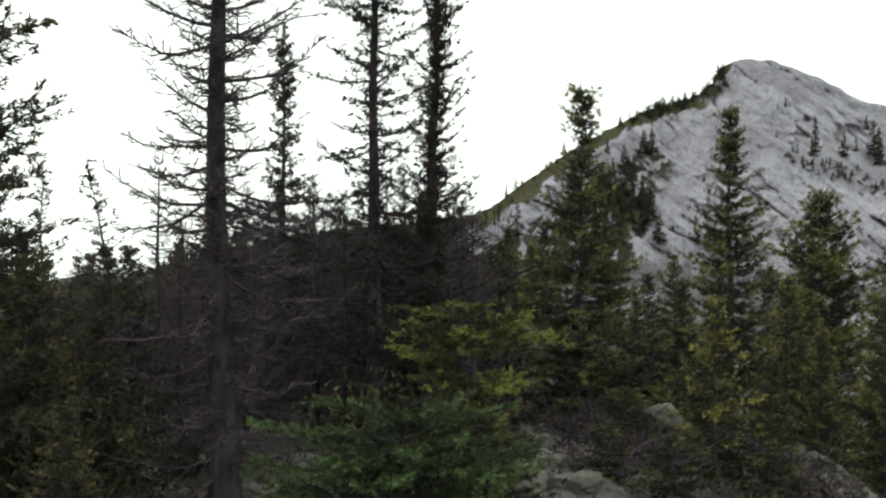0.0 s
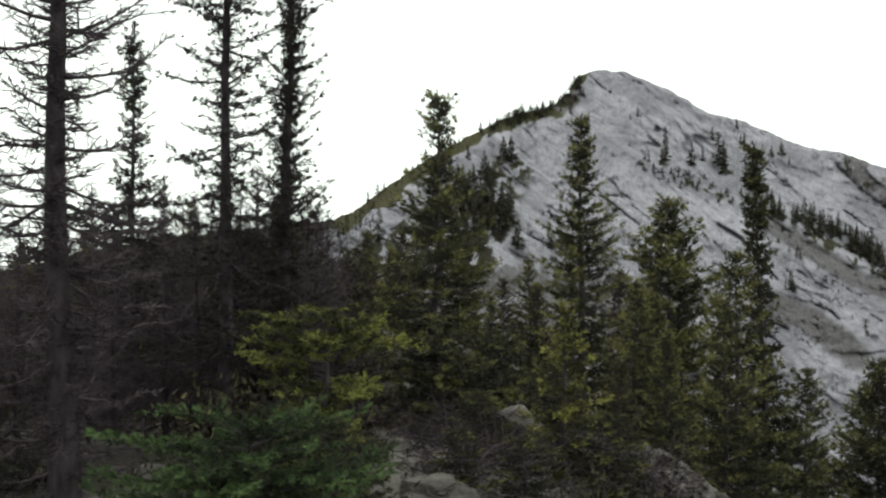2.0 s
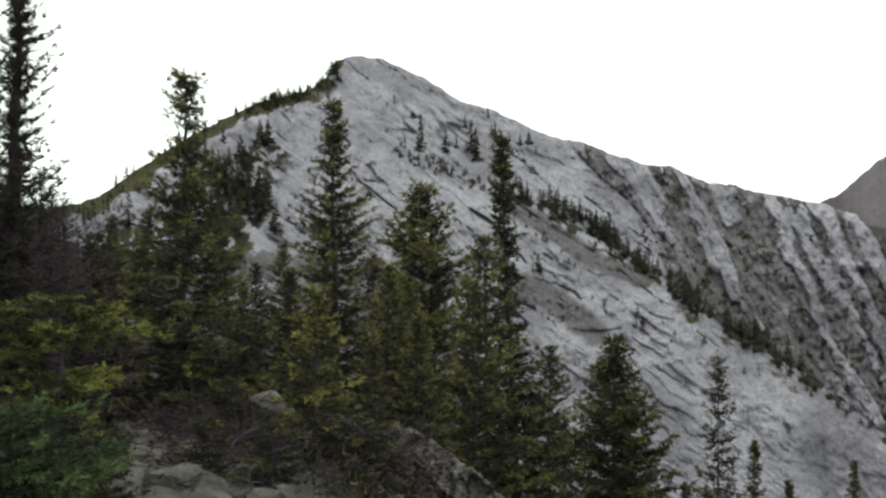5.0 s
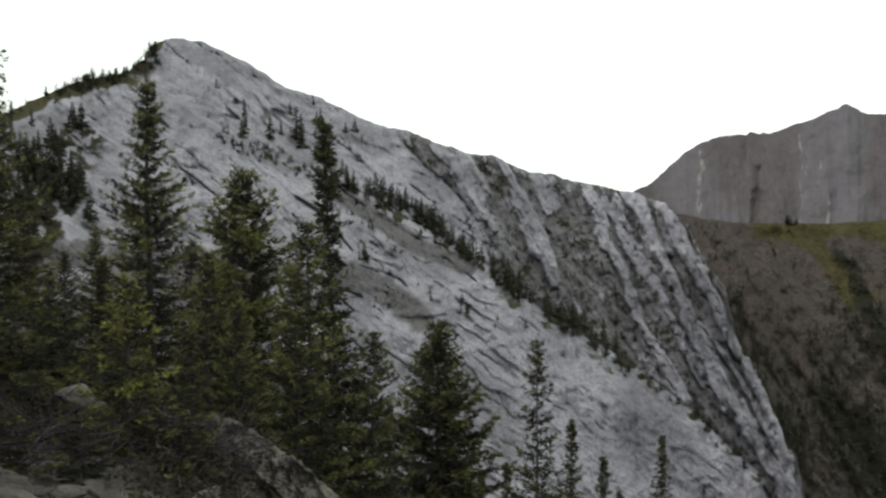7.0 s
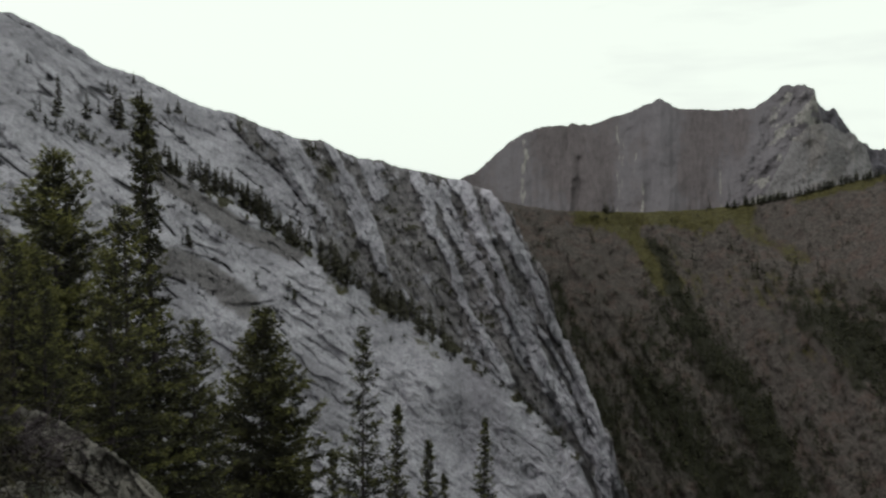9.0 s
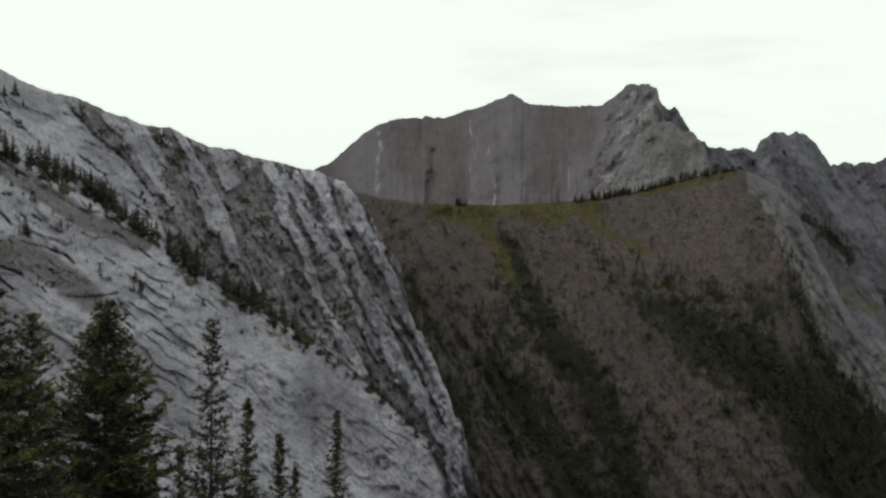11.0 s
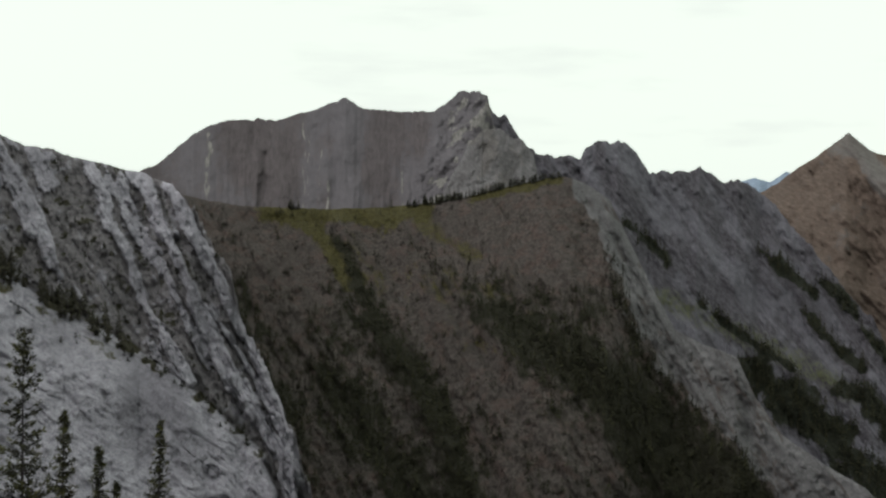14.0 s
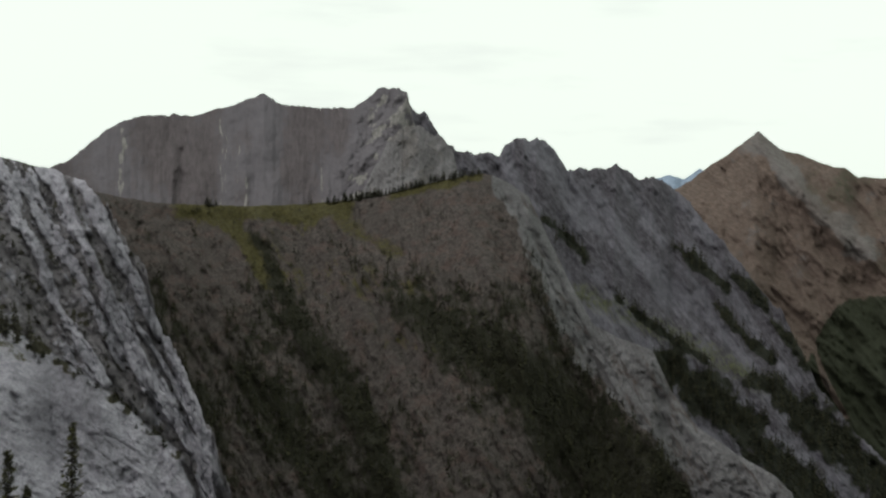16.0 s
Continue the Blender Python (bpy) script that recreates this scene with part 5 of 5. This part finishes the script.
# single trees on the upper slab: bearing, rise, height
for b, e, h in ((20.2, 5.1, 11.0), (20.05, 4.9, 6.0), (21.6, 4.8, 8.0), (22.2, 5.1, 5.0), (23.05, 4.8, 11.0), (23.4, 4.4, 8.0), (23.3, 5.3, 6.0), (24.0, 6.8, 4.0), (24.4, 5.8, 5.0), (24.2, 5.9, 3.5), (25.8, 5.2, 4.0), (26.3, 5.3, 4.5),
                (26.7, 4.8, 2.5), (19.3, 5.1, 3.6), (18.9, 4.8, 2.4), (18.7, 7.6, 3.2), (18.3, 7.45, 2.0), (22.7, 6.2, 4.5), (26.8, -1.9, 5.5), (26.5, -1.9, 3.0), (26.9, -2.0, 3.4), (24.5, 3.9, 6.0), (24.9, 3.4, 7.0), (25.6, 2.9, 5.0)):
    settle(kinds, slab.place(np.array([b]), np.array([e])), [h])
# turf crest and the flank below it
b, e = along([(13.4, 8.2), (14.2, 8.6), (15.1, 9.2), (15.6, 8.6)], 16, 0.3)
settle(kinds, slab.place(b, np.minimum(e, slab.top(b) - 0.05)), rng.uniform(1.6, 3.2, len(b)))
b, e = along([(6.0, 0.0), (9.0, 3.6), (10.0, 2.6), (11.0, 0.6)], 70, 1.1)
settle(kinds, slab.place(b, np.minimum(e, turf_edge(b) - 0.5)), rng.uniform(4.0, 8.0, len(b)))
# wooded hill behind the dead trees
hill_kinds = [far_tree("spruce_tree", 71 + i, "dark spruce on the hill behind the dead trees", 0.17 + 0.03 * i, "spruces on the hill") for i in range(3)]
b = rng.uniform(-30, 4, 130)
e = slab.top(b) - np.abs(rng.normal(0, 2.2, 130))
settle(hill_kinds, slab.place(b, e), rng.uniform(1.0, 2.4, 130))

# scree ridge
ridge_kinds = [far_tree("conifer", 81 + i, "small dark conifer on the scree ridge", 0.14 + 0.04 * i, "conifers on the scree ridge") for i in range(4)]
b = np.concatenate([rng.uniform(57, 63.8, 50), rng.normal(50.3, 0.35, 7), [55.55, 55.7]])
e = ridge.top(b) - np.abs(rng.normal(0, 0.05, len(b)))
settle(ridge_kinds, ridge.place(b, e), np.concatenate([rng.uniform(2.2, 4.5, 50), rng.uniform(2, 4.5, 9)]))

def forest(name, place, b, e, heights, label, wide=0.17, n=12):
    """One joined wood of many small conifers."""
    wood = Soup()
    for (x, y, z), h in zip(place(b, e), heights):
        zz = np.linspace(0.12, 0.92, n)
        a = rng.uniform(0, 6.28) + np.arange(n) * 2.4
        L = h * wide * (1.1 - zz) * rng.uniform(0.6, 1.4, n)
        o, s = np.stack([np.cos(a), np.sin(a), 0 * a], 1), np.stack([-np.sin(a), np.cos(a), 0 * a], 1)
        root = np.array([x, y, z]) + np.stack([0 * zz, 0 * zz, h * (zz + 0.1)], 1)
        mid = np.array([x, y, z]) + np.stack([0 * zz, 0 * zz, h * zz], 1) + o * L[:, None]
        v = np.stack([root, mid + s * L[:, None] * 0.7, mid - s * L[:, None] * 0.7 - np.array([0, 0, 0.05 * h])], 1)
        wood.add(v, np.arange(3 * n).reshape(n, 3), np.repeat(rng.uniform(0, 0.8) * rng.uniform(0.4, 1, n), 3))
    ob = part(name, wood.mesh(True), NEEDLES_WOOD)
    return tagged(ob, label, "forest", kind="stuff")


b = rng.uniform(43, 79, 26000)
e = ridge.top(b) - 0.4 - rng.uniform(0, 17.5, 26000)
cover = scrub_field(b, e)
keep = (rng.random(26000) < 0.006 + np.clip(cover - 0.32, 0, 1) * 0.55) & (e > -18.5) & (b < bare_edge(e) + 0.1)
forest("ridge_wood", ridge.place, b[keep], e[keep], rng.uniform(1.6, 4.2, keep.sum()) * (1 + 0.6 * (rng.random(keep.sum()) < 0.25)), "dark conifers in bands down the scree")
b = rng.uniform(56.5, 65.2, 170)
forest("crest_wood", ridge.place, b, ridge.top(b) - np.abs(rng.normal(0, 0.07, 170)), rng.uniform(1.6, 4.2, 170), "row of small dark conifers along the turf crest", 0.2, 16)
b, e = along([(68.0, -2.2), (68.7, -4.0), (69.2, -5.6), (70.6, -8.2), (72.4, -10.0), (75.2, -12.6), (77.2, -15.2)], 230, 0.22)
forest("spine_wood", ridge.place, b - 0.25, e, rng.uniform(1.8, 5.0, len(b)), "dark conifers along the edge of the bare rock spine")
b = rng.uniform(43, 79, 26000)
e = ridge.top(b) - 0.3 - rng.uniform(0, 17.5, 26000)
keep = (rng.random(26000) < 0.12 + 0.35 * np.clip(scrub_field(b, e), 0, 1)) & (e > -18.5) & (b < bare_edge(e) + 0.3)
forest("ridge_shrubs", ridge.place, b[keep], e[keep], rng.uniform(0.45, 1.0, keep.sum()) * (1 + 1.3 * (rng.random(keep.sum()) < 0.22)), "low dark juniper shrubs dotted over the scree", 0.42)
b = np.r_[rng.uniform(3.5, 15.5, 50), rng.uniform(10.5, 15.6, 110), rng.uniform(33.5, 49, 130)]
e = slab.top(b) - np.r_[np.abs(rng.normal(0.02, 0.22, 50)), np.abs(rng.normal(0.1, 0.35, 110)), rng.uniform(0.4, 9, 130)]
keep = (b < 20) | ((rib_zone(b, e) > 0.8) & (rib_height(b, e) < 0.35))
forest("crest_scrub", slab.place, b[keep], e[keep], rng.uniform(0.9, 3.6, keep.sum()), "small conifers along the grassy crest and between the ribs", 0.28, 18)
b, e = along([(18.9, 5.0), (20.1, 4.4), (21.6, 3.8), (23.5, 3.0), (25, 2.4), (30.6, -3.9), (38, -6.8), (44.0, -9.4), (48, -12.9)], 120, 0.25)
forest("ledge_shrubs", slab.place, b, e, rng.uniform(0.7, 2.6, len(b)), "low dark shrubs along the limestone ledges", 0.35, 20)
b = rng.uniform(66, 92, 14000)
e = far.top(b) - 0.3 - rng.uniform(0, 14, 14000)
keep = rng.random(14000) < far_wood(b, e) - 0.2
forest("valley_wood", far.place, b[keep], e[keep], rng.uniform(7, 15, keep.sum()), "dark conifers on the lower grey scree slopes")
b = rng.uniform(-34, 4, 2600)
e = slab.top(b) - np.abs(rng.normal(0, 2.6, 2600))
forest("hill_wood", slab.place, b, e, rng.uniform(0.7, 1.9, 2600), "dark conifer wood on the hill behind the dead trees")

# ---------------------------------------------------------------- stones
def boulder(name, seed, size, label, stretch=(1, 1, 0.7), cuts=9, fine=5):
    """A broken stone: a ball cut by random planes, then roughened."""
    rg = np.random.default_rng(seed)
    bm = bmesh.new()
    bmesh.ops.create_icosphere(bm, subdivisions=fine, radius=1.0)
    v = np.array([p.co[:] for p in bm.verts])
    for _ in range(cuts):
        n = rg.normal(0, 1, 3)
        n /= np.linalg.norm(n)
        k = rg.uniform(0.35, 0.75)
        over = np.clip(v @ n - k, 0, None)
        v -= over[:, None] * n * 0.92
    v *= 1 + 0.08 * fbm(v[:, 0] * 2.2 + v[:, 2], v[:, 1] * 2.2 - v[:, 2], seed, 6, 0.6)[:, None]
    v *= np.array(stretch) * size
    for p, q in zip(bm.verts, v):
        p.co = q
    me = bpy.data.meshes.new(name)
    bm.to_mesh(me)
    bm.free()
    return tagged(part(name, me, BOULDER), label, "rock")


def lay(ob, bearing, dist, turn, sink=0.2, scale=1.0, copy=False, z=None):
    x, y = spot(bearing, dist)
    zz = float(ground_height(x, y)) - sink if z is None else z
    m = pose(x, y, zz, 8 * math.sin(turn), 10 * math.cos(turn * 1.7), turn) @ Matrix.Diagonal((scale, scale, scale, 1))
    if copy:
        return copy_thing(ob, m)
    ob.matrix_basis = m
    return ob


lay(boulder("boulder", 1, 0.3, "pale tan boulder among spruce shrubs", (1.0, 0.8, 0.95)), 7.3, 8.6, 20, -0.12)
lay(boulder("boulder", 2, 0.34, "grey boulder beside a spruce"), 9.3, 16.3, 60, z=-1.62)
lay(boulder("boulder", 3, 0.5, "pale broken boulder beside a spruce shrub", (1, 0.8, 1.0)), 4.7, 16.3, 140, z=-1.66)
PLAIN = lambda b, e, c: {}


def crag(name, crest, dist, slope, label, seed, rough=0.3):
    """A bedrock outcrop on the near hillside, broken into tilted blocks."""
    def blocks(b, e, c):
        u, v = b + 0.25 * fbm(b * 0.6, e * 0.6, seed, 4), e + 0.25 * fbm(b * 0.6, e * 0.6, seed + 3, 4)
        out = 0.0
        for size, tall_, key in ((2.3, 0.55, 5), (1.0, 0.32, 6), (0.45, 0.14, 7)):
            s, t = (0.8 * u + 0.75 * v) / size, (u - 0.55 * v) / (0.7 * size)
            i, j = np.floor(s), np.floor(t)
            h = hash2(i.astype(np.int64).astype(np.uint32), j.astype(np.int64).astype(np.uint32), seed + key)
            out = out + tall_ * ((h - 0.5) + 0.5 * (s - i) * (hash2(i.astype(np.int64).astype(np.uint32), j.astype(np.int64).astype(np.uint32), seed + key + 9) - 0.3))
        return rough * 2.2 * out + rough * (0.5 * fbm(b * 0.3, e * 0.3, seed + 1, 8, 0.6))

    m = Mountain(crest, [(0, dist), (40, dist)], [(0, slope), (40, slope)], -26.0, blocks, PLAIN, lambda b, e: (b, e, 0 * b), 0.25, seed, (0.08, 0.46))
    ob = m.build(name, crest[0][0], crest[-1][0], 0.07, 150, BOULDER, label)
    return tagged(ob, label, "rock", kind="structure")


crag("rock_outcrop", [(12.0, -15), (14.5, -11.8), (16.9, -11.0), (19.0, -10.5), (20.5, -10.7), (22.0, -11.9), (23.8, -13.2), (25.7, -14.8), (28.5, -19)], 12.6, 1.1, "grey fractured rock outcrop sloping down from the trees", 101)
angular = lay(boulder("rock", 8, 0.5, "grey angular rock under the spruces", (1.0, 0.8, 1.2), 18), 12.2, 11.6, 75, z=-2.05)
angular["group"] = "angular rocks under the spruces"
for b, d, turn, k in ((12.4, 12.9, 140, 0.8), (10.3, 13.1, 250, 0.7), (5.4, 10.0, 75, 0.75), (6.3, 10.6, 190, 0.6), (4.9, 11.2, 300, 0.6), (7.0, 9.6, 20, 0.45), (13.2, 12.2, 330, 0.55), (6.0, 9.2, 110, 0.4), (15.6, 11.6, 15, 0.7), (13.8, 9.3, 45, 0.6), (16.2, 9.6, 120, 0.75), (18.4, 10.0, 215, 0.8), (11.6, 9.0, 80, 0.5), (20.6, 10.4, 300, 0.8), (14.9, 8.6, 170, 0.45), (17.4, 8.9, 260, 0.5)):
    lay(angular, b, d, turn, 0.1, k, True)
stone = lay(boulder("stone", 7, 0.2, "loose grey stone on the hillside", (1.2, 0.9, 0.6), 9, 3), -9.5, 9.5, 0, 0.02)
stone["group"] = "loose stones"
for i in range(90):
    lay(stone, float(rng.uniform(-24, 14)), float(rng.uniform(7, 17)), float(rng.uniform(0, 360)), 0.02, float(rng.uniform(0.25, 1.3)), True)
for i in range(60):
    lay(stone, float(rng.uniform(-16, -5)), float(rng.uniform(6.6, 14)), float(rng.uniform(0, 360)), 0.02, float(rng.uniform(0.3, 1.6)), True)
for i in range(150):
    lay(stone, float(rng.uniform(3.4, 9.5)), float(rng.uniform(7.5, 14)), float(rng.uniform(0, 360)), 0.03, float(rng.uniform(0.3, 1.9)), True)
